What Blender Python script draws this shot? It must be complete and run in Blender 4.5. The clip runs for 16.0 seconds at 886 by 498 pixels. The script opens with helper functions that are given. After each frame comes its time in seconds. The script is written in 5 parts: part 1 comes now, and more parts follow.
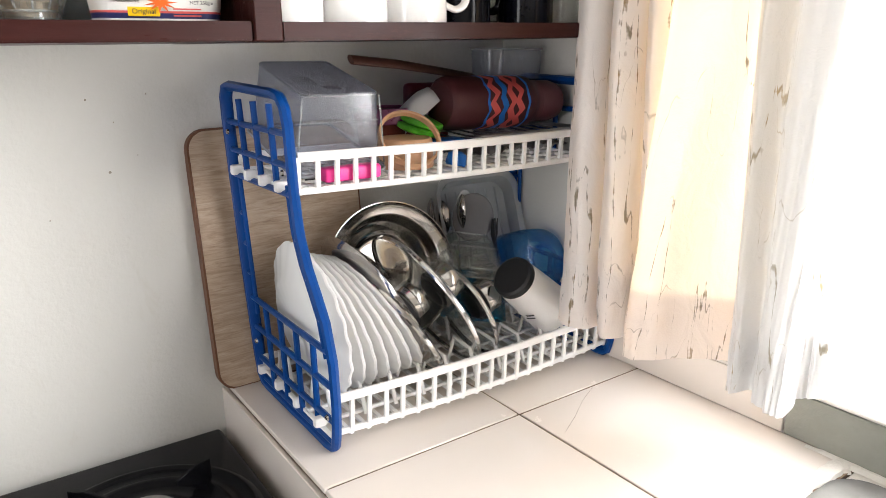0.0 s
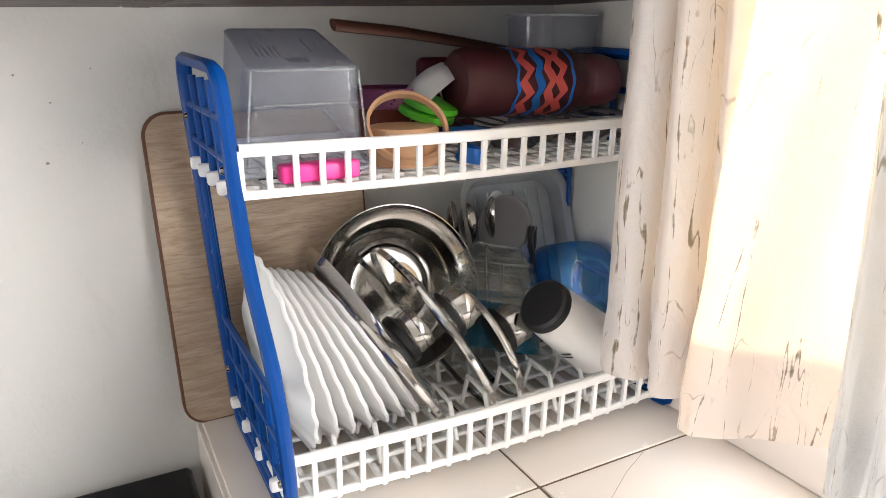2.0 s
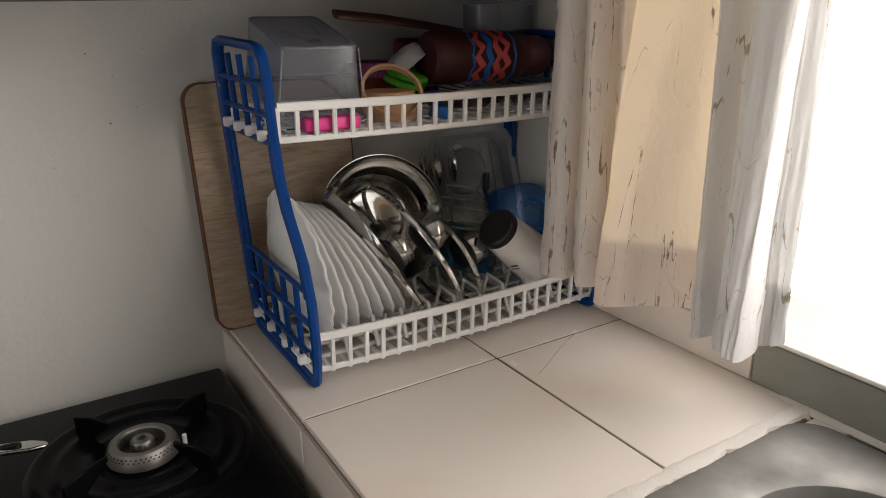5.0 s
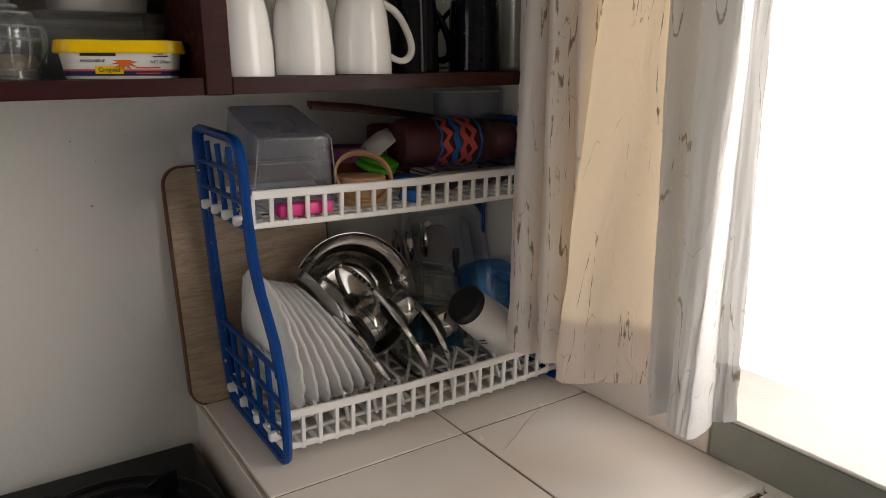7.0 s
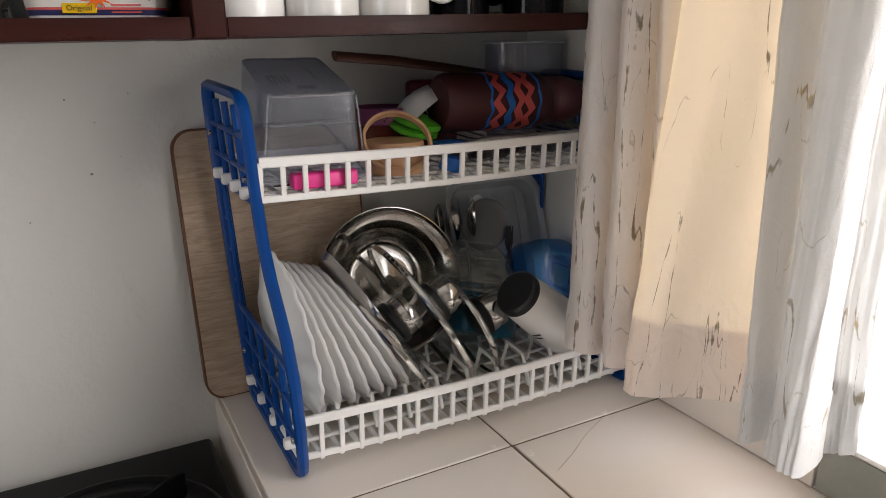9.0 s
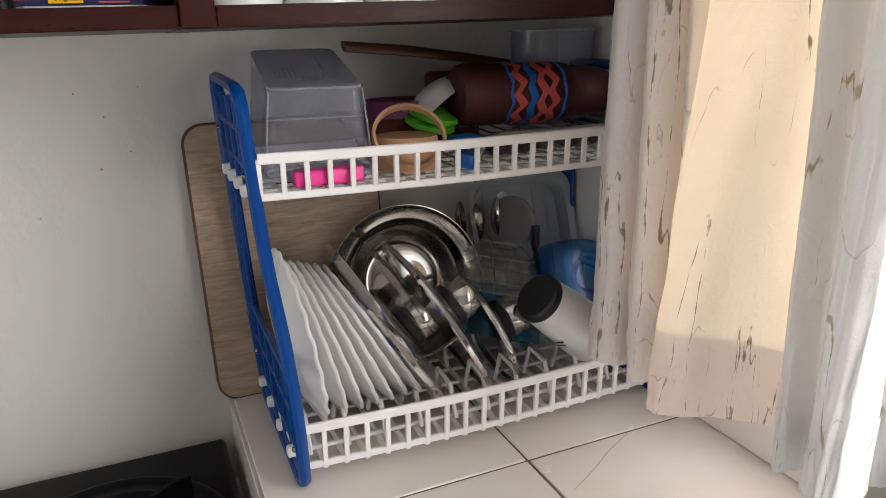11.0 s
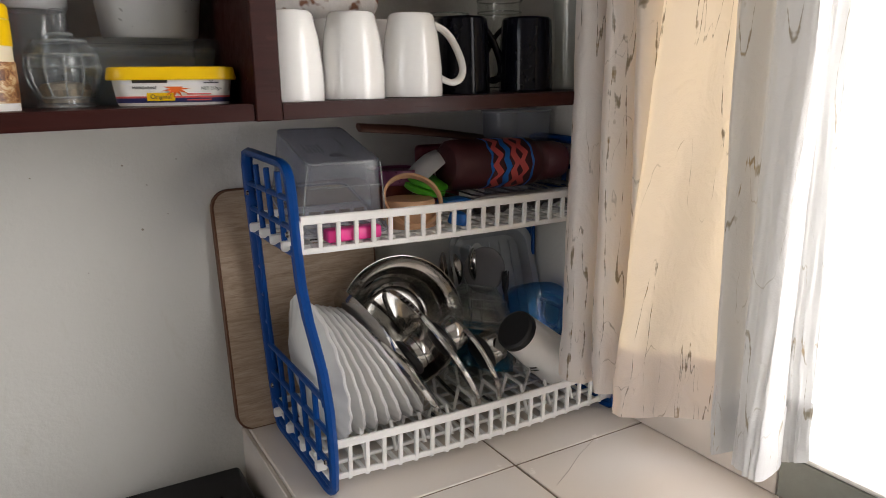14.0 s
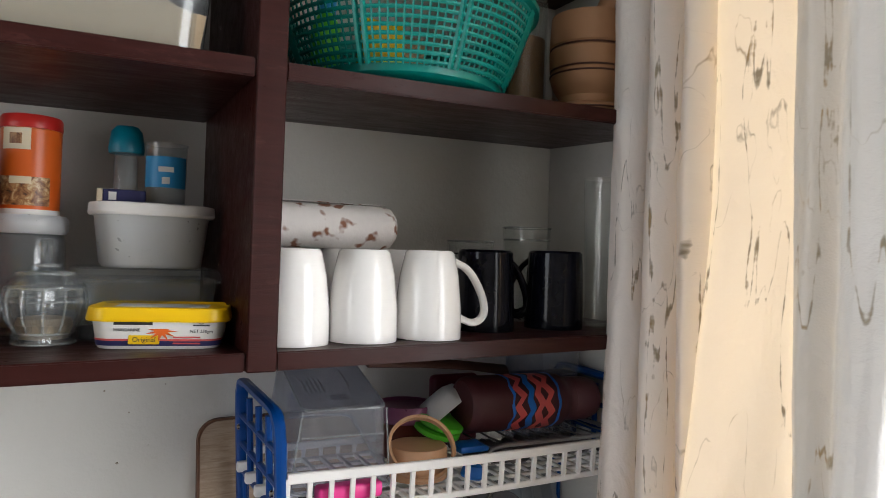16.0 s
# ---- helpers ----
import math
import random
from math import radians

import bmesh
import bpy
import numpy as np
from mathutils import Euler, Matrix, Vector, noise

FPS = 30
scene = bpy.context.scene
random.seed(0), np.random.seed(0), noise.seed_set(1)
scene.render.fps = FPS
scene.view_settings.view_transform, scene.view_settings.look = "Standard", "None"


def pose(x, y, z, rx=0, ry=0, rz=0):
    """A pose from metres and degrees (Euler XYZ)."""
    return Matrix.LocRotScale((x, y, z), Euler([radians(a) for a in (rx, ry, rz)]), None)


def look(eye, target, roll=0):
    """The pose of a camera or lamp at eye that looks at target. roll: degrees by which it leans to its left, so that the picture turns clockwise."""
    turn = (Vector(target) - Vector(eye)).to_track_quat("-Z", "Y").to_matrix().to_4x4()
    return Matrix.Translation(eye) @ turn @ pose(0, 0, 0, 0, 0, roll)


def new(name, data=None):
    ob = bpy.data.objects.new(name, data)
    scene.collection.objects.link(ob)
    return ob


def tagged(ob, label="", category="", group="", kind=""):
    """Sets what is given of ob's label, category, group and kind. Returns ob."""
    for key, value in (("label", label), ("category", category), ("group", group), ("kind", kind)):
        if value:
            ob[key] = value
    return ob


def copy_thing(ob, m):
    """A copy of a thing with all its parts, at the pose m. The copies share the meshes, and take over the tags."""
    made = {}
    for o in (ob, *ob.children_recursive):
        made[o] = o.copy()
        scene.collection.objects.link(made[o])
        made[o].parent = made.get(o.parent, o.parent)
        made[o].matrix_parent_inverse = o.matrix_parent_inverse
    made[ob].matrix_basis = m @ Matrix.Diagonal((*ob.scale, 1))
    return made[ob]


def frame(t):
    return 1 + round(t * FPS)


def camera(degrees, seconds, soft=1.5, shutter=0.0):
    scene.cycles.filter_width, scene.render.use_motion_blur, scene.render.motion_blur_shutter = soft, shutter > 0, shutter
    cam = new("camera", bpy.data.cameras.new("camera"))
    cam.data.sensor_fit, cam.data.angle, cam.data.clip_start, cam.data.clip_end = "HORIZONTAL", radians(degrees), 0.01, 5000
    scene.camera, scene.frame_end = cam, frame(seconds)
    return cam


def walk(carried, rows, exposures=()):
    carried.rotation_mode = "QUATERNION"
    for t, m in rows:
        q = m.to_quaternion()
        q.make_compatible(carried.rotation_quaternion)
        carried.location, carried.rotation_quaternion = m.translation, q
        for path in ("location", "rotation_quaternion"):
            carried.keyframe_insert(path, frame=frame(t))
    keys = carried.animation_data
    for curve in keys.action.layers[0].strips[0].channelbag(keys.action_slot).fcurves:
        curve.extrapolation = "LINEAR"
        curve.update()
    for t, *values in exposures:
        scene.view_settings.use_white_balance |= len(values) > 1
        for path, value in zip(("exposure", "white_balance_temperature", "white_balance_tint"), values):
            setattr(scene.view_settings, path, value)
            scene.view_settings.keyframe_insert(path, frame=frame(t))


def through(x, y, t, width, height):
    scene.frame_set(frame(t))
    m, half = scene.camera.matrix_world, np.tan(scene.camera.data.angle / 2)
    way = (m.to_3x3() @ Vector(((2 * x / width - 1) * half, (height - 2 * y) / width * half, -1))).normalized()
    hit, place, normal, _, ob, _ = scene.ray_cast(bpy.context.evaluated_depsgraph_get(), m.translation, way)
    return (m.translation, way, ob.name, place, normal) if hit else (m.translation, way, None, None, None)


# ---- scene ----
cam = camera(65.1, 16.0, soft=0.8, shutter=0.15)
PATH = [
    (0, (-0.294, -1.001, 1.389), (0.824, 0.564, 0.841), -0.1),
    (0.5, (-0.288, -1.01, 1.383), (0.831, 0.566, 0.872), -0.4),
    (1, (-0.256, -0.986, 1.379), (0.846, 0.592, 0.835), -0.6),
    (1.5, (-0.174, -0.916, 1.381), (0.851, 0.729, 0.89), -0.6),
    (2, (-0.091, -0.874, 1.367), (0.8, 0.818, 0.78), -0.3),
    (2.5, (-0.098, -0.909, 1.37), (0.794, 0.785, 0.79), -1.0),
    (3, (-0.197, -1.017, 1.372), (0.748, 0.611, 0.698), -3.0),
    (3.5, (-0.246, -1.115, 1.372), (0.765, 0.474, 0.699), -1.2),
    (4, (-0.263, -1.115, 1.384), (0.735, 0.498, 0.749), -0.7),
    (4.2, (-0.258, -1.11, 1.376), (0.754, 0.491, 0.732), -0.4),
    (6.3, (-0.243, -1.062, 1.399), (0.762, 0.563, 0.807), -1.0),
    (6.5, (-0.226, -1.068, 1.409), (0.817, 0.566, 0.918), -1.3),
    (7, (-0.249, -1.121, 1.421), (0.825, 0.494, 0.934), -0.1),
    (7.5, (-0.299, -1.156, 1.42), (0.692, 0.495, 0.879), -0.1),
    (8, (-0.293, -1.134, 1.419), (0.72, 0.509, 0.895), -0.7),
    (8.5, (-0.222, -1.059, 1.398), (0.711, 0.63, 0.874), 0.2),
    (8.7, (-0.181, -1.012, 1.395), (0.743, 0.672, 0.839), -0.2),
    (10.8, (-0.073, -0.975, 1.384), (0.699, 0.773, 0.795), -1.3),
    (11, (-0.074, -0.976, 1.388), (0.685, 0.778, 0.801), -1.3),
    (11.5, (-0.071, -0.965, 1.384), (0.683, 0.779, 0.759), -1.3),
    (12, (-0.07, -0.964, 1.382), (0.75, 0.757, 0.778), -1.0),
    (12.5, (-0.071, -0.948, 1.378), (0.818, 0.729, 0.746), 1.1),
    (13, (-0.1, -0.974, 1.398), (0.747, 0.755, 0.855), -0.9),
    (13.5, (-0.145, -1.006, 1.417), (0.73, 0.72, 0.911), -0.5),
    (14, (-0.242, -1.088, 1.433), (0.734, 0.598, 0.98), -0.7),
    (14.4, (-0.343, -1.157, 1.486), (0.664, 0.543, 1.176), 1.8),
    (14.5, (-0.349, -1.206, 1.48), (0.626, 0.531, 1.3), 2.1),
    (14.8, (-0.373, -1.272, 1.495), (0.583, 0.485, 1.502), 1.4),
    (15, (-0.363, -1.268, 1.503), (0.604, 0.482, 1.55), 0.8),
    (15.2, (-0.343, -1.241, 1.507), (0.642, 0.499, 1.544), 0.7),
    (15.5, (-0.294, -1.171, 1.51), (0.705, 0.56, 1.593), 0.8),
    (16, (-0.177, -0.998, 1.521), (0.754, 0.772, 1.539), 2.0),
]
EXPOSURES = [(0.0, 1.24, 6550, 12), (1.5, 1.36, 6500, 12), (2.1, 1.34, 6550, 12), (2.8, 0.7, 6600, 13), (3.3, 0.15, 6650, 12), (4.0, -0.33, 7000, 13), (6.5, -0.05, 7050, 14), (7.2, -0.5, 7100, 14), (8.0, -0.48, 7050, 14), (8.7, 0.0, 6800, 14), (10.8, 0.38, 6550, 13), (12.5, 0.38, 6500, 13), (13.5, 0.28, 6600, 13), (14.2, 0.02, 6700, 13), (14.8, -0.38, 6600, 12), (15.5, -0.36, 6550, 12), (16.0, 0.36, 6350, 11)]
walk(cam, [(t, look(eye, target, roll)) for t, eye, target, roll in PATH], EXPOSURES)

# ---- world and light ----
world = bpy.data.worlds.new("sky")
scene.world = world
world.use_nodes = True
wn = world.node_tree.nodes
sky = wn.new("ShaderNodeTexSky")
sky.sky_type, sky.sun_disc = "NISHITA", False
sky.sun_elevation, sky.sun_rotation = radians(50), radians(70)
world.node_tree.links.new(sky.outputs[0], wn["Background"].inputs[0])
wn["Background"].inputs[1].default_value = 0.12


def area(name, at, target, w, h, watts, colour):
    d = bpy.data.lights.new(name, "AREA")
    d.shape, d.size, d.size_y, d.energy, d.color = "RECTANGLE", w, h, watts, colour
    ob = new(name, d)
    ob.matrix_world = look(at, target)
    return ob


# daylight in the window opening, and fill from an added, unseen doorway to the left
area("window_daylight", (0.72, -1.35, 1.55), (-0.5, -1.35, 1.45), 1.5, 1.1, 18.0, (1.0, 0.98, 0.96))
area("doorway_fill", (-2.32, -1.2, 1.08), (0.4, -0.8, 1.1), 0.86, 1.9, 13.0, (0.98, 0.985, 1.0))

# ---- materials ----


def mat(name):
    m = bpy.data.materials.new(name)
    m.use_nodes = True
    n = m.node_tree.nodes
    return m, n, m.node_tree.links, n["Principled BSDF"]


def coords(n, l, scale=(1, 1, 1), kind="Object"):
    tc, mp = n.new("ShaderNodeTexCoord"), n.new("ShaderNodeMapping")
    mp.inputs["Scale"].default_value = scale
    l.new(tc.outputs[kind], mp.inputs[0])
    return mp.outputs[0]


def noise_tex(n, l, vec, scale, detail=4.0, rough=0.55, distort=0.0):
    t = n.new("ShaderNodeTexNoise")
    t.inputs["Scale"].default_value, t.inputs["Detail"].default_value = scale, detail
    t.inputs["Roughness"].default_value, t.inputs["Distortion"].default_value = rough, distort
    l.new(vec, t.inputs["Vector"])
    return t.outputs[0]


def ramp(n, l, fac, stops):
    r = n.new("ShaderNodeValToRGB")
    els = r.color_ramp.elements
    while len(els) < len(stops):
        els.new(0.5)
    for e, (p, c) in zip(els, stops):
        e.position, e.color = p, (*c, 1)
    l.new(fac, r.inputs[0])
    return r.outputs[0]


def mix(n, l, fac, a, b, mode="MIX"):
    m = n.new("ShaderNodeMix")
    m.data_type, m.blend_type = "RGBA", mode
    for sock, v in ((m.inputs[0], fac), (m.inputs[6], a), (m.inputs[7], b)):
        if isinstance(v, (int, float)):
            sock.default_value = v
        elif isinstance(v, tuple):
            sock.default_value = (*v, 1)
        else:
            l.new(v, sock)
    return m.outputs[2]


def bump(n, l, b, height, strength, dist):
    k = n.new("ShaderNodeBump")
    k.inputs["Strength"].default_value, k.inputs["Distance"].default_value = strength, dist
    l.new(height, k.inputs["Height"])
    l.new(k.outputs[0], b.inputs["Normal"])


def plain(name, colour, rough=0.45, metal=0.0, vary=0.12, scale=30.0, relief=0.0, coat=0.0, transmit=0.0, ior=1.45):
    """A coloured surface with slight blotches and grain."""
    m, n, l, b = mat(name)
    v = coords(n, l)
    big, fine = noise_tex(n, l, v, scale * 0.3, 3), noise_tex(n, l, v, scale * 4, 5)
    c = mix(n, l, big, tuple(min(1, x * (1 - vary)) for x in colour), tuple(min(1, x * (1 + vary)) for x in colour))
    c = mix(n, l, 0.25, c, mix(n, l, fine, tuple(x * (1 - vary) for x in colour), tuple(min(1, x * (1 + vary)) for x in colour)))
    l.new(c, b.inputs["Base Color"])
    r = n.new("ShaderNodeMapRange")
    r.inputs[3].default_value, r.inputs[4].default_value = max(0.02, rough - 0.08), min(1, rough + 0.08)
    l.new(fine, r.inputs[0])
    l.new(r.outputs[0], b.inputs["Roughness"])
    b.inputs["Metallic"].default_value = metal
    b.inputs["Coat Weight"].default_value = coat
    b.inputs["Transmission Weight"].default_value = transmit
    b.inputs["IOR"].default_value = ior
    if relief:
        bump(n, l, b, fine, 0.4, relief)
    return m


def wall_paint():
    m, n, l, b = mat("wall_paint")
    v = coords(n, l)
    a = noise_tex(n, l, v, 2.2, 5, 0.6)
    c = mix(n, l, a, (0.575, 0.56, 0.52), (0.68, 0.672, 0.64))
    smear = noise_tex(n, l, coords(n, l, (9, 9, 3)), 3.0, 6, 0.7, 0.6)
    c = mix(n, l, ramp(n, l, smear, [(0.60, (0, 0, 0)), (0.80, (0.45, 0.45, 0.45))]), c, (0.52, 0.49, 0.42))
    l.new(c, b.inputs["Base Color"])
    b.inputs["Roughness"].default_value = 0.55
    rel = mix(n, l, 0.4, noise_tex(n, l, v, 14.0, 6, 0.6), noise_tex(n, l, v, 120.0, 4, 0.6))
    bump(n, l, b, rel, 0.35, 0.006)
    return m


def tile_glaze():
    m, n, l, b = mat("tile_glaze")
    v = coords(n, l)
    a = noise_tex(n, l, v, 2.5, 2, 0.5)
    c = mix(n, l, a, (0.70, 0.635, 0.575), (0.76, 0.70, 0.64))
    stain = noise_tex(n, l, v, 2.4, 2, 0.5, 0.2)
    c = mix(n, l, ramp(n, l, stain, [(0.52, (0, 0, 0)), (0.85, (0.8, 0.8, 0.8))]), c, (0.64, 0.49, 0.35))
    c = mix(n, l, ramp(n, l, noise_tex(n, l, v, 160.0, 2), [(0.76, (0, 0, 0)), (0.84, (0.3, 0.3, 0.3))]), c, (0.50, 0.42, 0.33))
    l.new(c, b.inputs["Base Color"])
    l.new(ramp(n, l, noise_tex(n, l, v, 30.0, 4), [(0.2, (0.20, 0.20, 0.20)), (0.9, (0.30, 0.30, 0.30))]), b.inputs["Roughness"])
    bump(n, l, b, noise_tex(n, l, v, 4.0, 2), 0.12, 0.002)
    return m


def stained_wood():
    """Dark red-brown varnished timber."""
    m, n, l, b = mat("mahogany_varnish")
    v = coords(n, l, (2.5, 30, 30))
    g = noise_tex(n, l, v, 3.0, 6, 0.6, 0.8)
    c = mix(n, l, g, (0.015, 0.004, 0.0035), (0.044, 0.011, 0.009))
    wear = noise_tex(n, l, coords(n, l, (4, 12, 12)), 4.0, 6, 0.7)
    c = mix(n, l, ramp(n, l, wear, [(0.6, (0, 0, 0)), (0.72, (0.5, 0.5, 0.5))]), c, (0.085, 0.028, 0.023))
    l.new(c, b.inputs["Base Color"])
    l.new(ramp(n, l, wear, [(0.3, (0.25, 0.25, 0.25)), (0.8, (0.5, 0.5, 0.5))]), b.inputs["Roughness"])
    b.inputs["Specular IOR Level"].default_value = 0.14
    bump(n, l, b, g, 0.3, 0.002)
    return m


def board_wood():
    m, n, l, b = mat("oak_laminate")
    v = coords(n, l, (3.0, 10, 26))
    g = noise_tex(n, l, v, 6.0, 8, 0.65, 1.2)
    c = ramp(n, l, g, [(0.25, (0.25, 0.165, 0.105)), (0.5, (0.42, 0.31, 0.215)), (0.75, (0.53, 0.42, 0.31))])
    streak = noise_tex(n, l, coords(n, l, (5, 10, 120)), 5.0, 4, 0.6)
    c = mix(n, l, ramp(n, l, streak, [(0.55, (0, 0, 0)), (0.7, (0.6, 0.6, 0.6))]), c, (0.22, 0.14, 0.09))
    l.new(c, b.inputs["Base Color"])
    b.inputs["Roughness"].default_value = 0.5
    bump(n, l, b, g, 0.2, 0.001)
    return m


def steel(name, rough=0.16, tone=(0.62, 0.61, 0.59), brush=(1, 1, 1)):
    m, n, l, b = mat(name)
    v = coords(n, l, brush)
    a = noise_tex(n, l, v, 60.0, 5, 0.6)
    l.new(mix(n, l, a, tuple(x * 0.85 for x in tone), tone), b.inputs["Base Color"])
    l.new(ramp(n, l, noise_tex(n, l, v, 14.0, 5), [(0.2, (rough * 0.6,) * 3), (0.9, (rough * 1.7,) * 3)]), b.inputs["Roughness"])
    b.inputs["Metallic"].default_value = 1.0
    bump(n, l, b, a, 0.08, 0.0006)
    return m


def clear(name, colour=(0.95, 0.97, 0.97), rough=0.03, ior=1.45, frost=0.0):
    """Glass or clear plastic; frost adds a milky body."""
    m, n, l, b = mat(name)
    v = coords(n, l)
    l.new(mix(n, l, noise_tex(n, l, v, 25.0, 4), colour, tuple(x * 0.9 for x in colour)), b.inputs["Base Color"])
    l.new(ramp(n, l, noise_tex(n, l, v, 40.0, 4), [(0.3, (rough,) * 3), (0.9, (rough * 2 + 0.03,) * 3)]), b.inputs["Roughness"])
    b.inputs["IOR"].default_value = ior
    b.inputs["Transmission Weight"].default_value = 1.0 - frost
    return m


def film(name, colour, opacity, rough=0.12, ior=1.45):
    """Thin clear or cloudy plastic and glass: see-through, with a faint body and a gloss."""
    m, n, l, b = mat(name)
    v = coords(n, l)
    tint = mix(n, l, noise_tex(n, l, v, 25.0, 4), colour, tuple(x * 0.92 for x in colour))
    tr, df, gl = n.new("ShaderNodeBsdfTransparent"), n.new("ShaderNodeBsdfDiffuse"), n.new("ShaderNodeBsdfGlossy")
    tl, ad = n.new("ShaderNodeBsdfTranslucent"), n.new("ShaderNodeMixShader")
    body, skin, fr = n.new("ShaderNodeMixShader"), n.new("ShaderNodeMixShader"), n.new("ShaderNodeLayerWeight")
    fr.inputs["Blend"].default_value = 0.3
    gl.inputs["Roughness"].default_value = rough
    bright = max(colour)
    tr.inputs[0].default_value = (*[0.97 * c / bright for c in colour], 1)
    l.new(tint, df.inputs[0])
    l.new(tint, tl.inputs[0])
    ad.inputs[0].default_value = 0.35
    l.new(df.outputs[0], ad.inputs[1])
    l.new(tl.outputs[0], ad.inputs[2])
    lo, hi = opacity * 0.8, opacity * 1.2
    l.new(ramp(n, l, noise_tex(n, l, v, 12.0, 5), [(0.25, (lo,) * 3), (0.75, (hi,) * 3)]), body.inputs[0])
    l.new(tr.outputs[0], body.inputs[1])
    l.new(ad.outputs[0], body.inputs[2])
    base_gloss = 0.5 * ((ior - 1) / (ior + 1)) ** 2
    l.new(ramp(n, l, fr.outputs["Facing"], [(0.0, (2 * base_gloss,) * 3), (0.55, (0.10,) * 3), (1.0, (0.8,) * 3)]), skin.inputs[0])
    l.new(body.outputs[0], skin.inputs[1])
    l.new(gl.outputs[0], skin.inputs[2])
    l.new(skin.outputs[0], n["Material Output"].inputs[0])
    return m


def cloth(name, colour, line_colour, lit, through=0.35, sheen=0.4, crumple=0.012):
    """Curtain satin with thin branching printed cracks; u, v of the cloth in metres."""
    m, n, l, b = mat(name)
    uv = coords(n, l, (1, 1, 1), "UV")
    def line(scale, offset, width):
        """Wavering lines that swell and taper: the middle contour of a stretched noise."""
        mp = n.new("ShaderNodeMapping")
        mp.inputs["Scale"].default_value, mp.inputs["Location"].default_value = scale, offset
        l.new(uv, mp.inputs[0])
        ridge, level, swell, cut = (n.new("ShaderNodeMath") for _ in range(4))
        level.operation, ridge.operation, swell.operation, cut.operation = "SUBTRACT", "ABSOLUTE", "MULTIPLY_ADD", "SUBTRACT"
        l.new(noise_tex(n, l, mp.outputs[0], 1.0, 4.0, 0.42), level.inputs[0])
        level.inputs[1].default_value = 0.5
        l.new(level.outputs[0], ridge.inputs[0])
        l.new(noise_tex(n, l, uv, 34.0, 3.0, 0.6), swell.inputs[0])
        swell.inputs[1].default_value, swell.inputs[2].default_value = width, -0.40 * width
        l.new(swell.outputs[0], cut.inputs[0])
        l.new(ridge.outputs[0], cut.inputs[1])
        return ramp(n, l, cut.outputs[0], [(0.0, (0, 0, 0)), (0.006, (1, 1, 1))])
    fac = mix(n, l, 1.0, line((24, 2.2, 1), (0.3, 1.7, 0), 0.050), line((15, 3.6, 1), (5.1, 2.2, 3.0), 0.017), "LIGHTEN")
    line = mix(n, l, ramp(n, l, noise_tex(n, l, uv, 15.0, 2), [(0.52, (0, 0, 0)), (0.62, (1, 1, 1))]), line_colour, tuple(c * k for c, k in zip(line_colour, (1.25, 1.0, 0.62))))
    weave = noise_tex(n, l, uv, 500.0, 2)
    base = mix(n, l, noise_tex(n, l, uv, 12.0, 4), colour, tuple(x * 0.9 for x in colour))
    col = mix(n, l, fac, base, line)
    l.new(col, b.inputs["Base Color"])
    b.inputs["Roughness"].default_value = 0.34
    b.inputs["Sheen Weight"].default_value = sheen
    rumple = noise_tex(n, l, coords(n, l, (1.6, 1.0, 1), "UV"), 16.0, 3, 0.5, 0.8)
    bump(n, l, b, mix(n, l, 0.93, weave, rumple), 0.35, crumple)
    tr = n.new("ShaderNodeBsdfTranslucent")
    l.new(mix(n, l, fac, lit, tuple(x * 0.5 for x in line_colour)), tr.inputs[0])
    ms = n.new("ShaderNodeMixShader")
    ms.inputs[0].default_value = through
    l.new(b.outputs[0], ms.inputs[1])
    l.new(tr.outputs[0], ms.inputs[2])
    l.new(ms.outputs[0], n["Material Output"].inputs[0])
    return m


WALL, TILE, WOOD, OAK = wall_paint(), tile_glaze(), stained_wood(), board_wood()
STEEL, DULL = steel("polished_steel", 0.1), steel("brushed_steel", 0.38, (0.27, 0.27, 0.265), (1, 12, 1))
# polished steel again, its dark reflections put into a lower tone
BASIN = steel("dimmed_steel", 0.09, (0.46, 0.44, 0.42))
SINK = steel("dull_sink_steel", 0.62, (0.27, 0.265, 0.25))
GREYMORTAR = plain("grey_mortar", (0.27, 0.27, 0.235), 0.8, vary=0.25, scale=30, relief=0.003)
GROUT = plain("dirty_grout", (0.16, 0.11, 0.075), 0.9, vary=0.5, scale=60, relief=0.002)
PLASTER = plain("rough_mortar", (0.70, 0.67, 0.62), 0.85, vary=0.2, scale=50, relief=0.004)
# unseen ceiling, walls and floor: tones chosen for the light they bounce
CEIL = plain("ceiling_paint", (0.60, 0.58, 0.55), 0.8)
ROOM = plain("room_bounce_paint", (0.50, 0.47, 0.43), 0.8, vary=0.15, scale=6)
FLOORM = plain("floor_cement", (0.22, 0.20, 0.18), 0.6, vary=0.25, scale=8)
BLUE = plain("blue_plastic", (0.001, 0.045, 0.21), 0.34, vary=0.08, scale=40)
BLUE.node_tree.nodes["Principled BSDF"].inputs["Specular IOR Level"].default_value = 0.28
WHITEP = plain("white_plastic", (0.80, 0.79, 0.77), 0.35, vary=0.05, scale=40)
CHINA = plain("white_glazed_china", (0.84, 0.83, 0.81), 0.1, vary=0.03, scale=20, coat=0.4)
OPAL = plain("opal_glass", (0.91, 0.915, 0.91), 0.12, vary=0.03, scale=20, coat=0.3)
opal_n, opal_l = OPAL.node_tree.nodes, OPAL.node_tree.links
opal_t, opal_m = opal_n.new("ShaderNodeBsdfTranslucent"), opal_n.new("ShaderNodeMixShader")
opal_t.inputs[0].default_value, opal_m.inputs[0].default_value = (0.97, 0.97, 0.96, 1), 0.42
opal_l.new(opal_n["Principled BSDF"].outputs[0], opal_m.inputs[1])
opal_l.new(opal_t.outputs[0], opal_m.inputs[2])
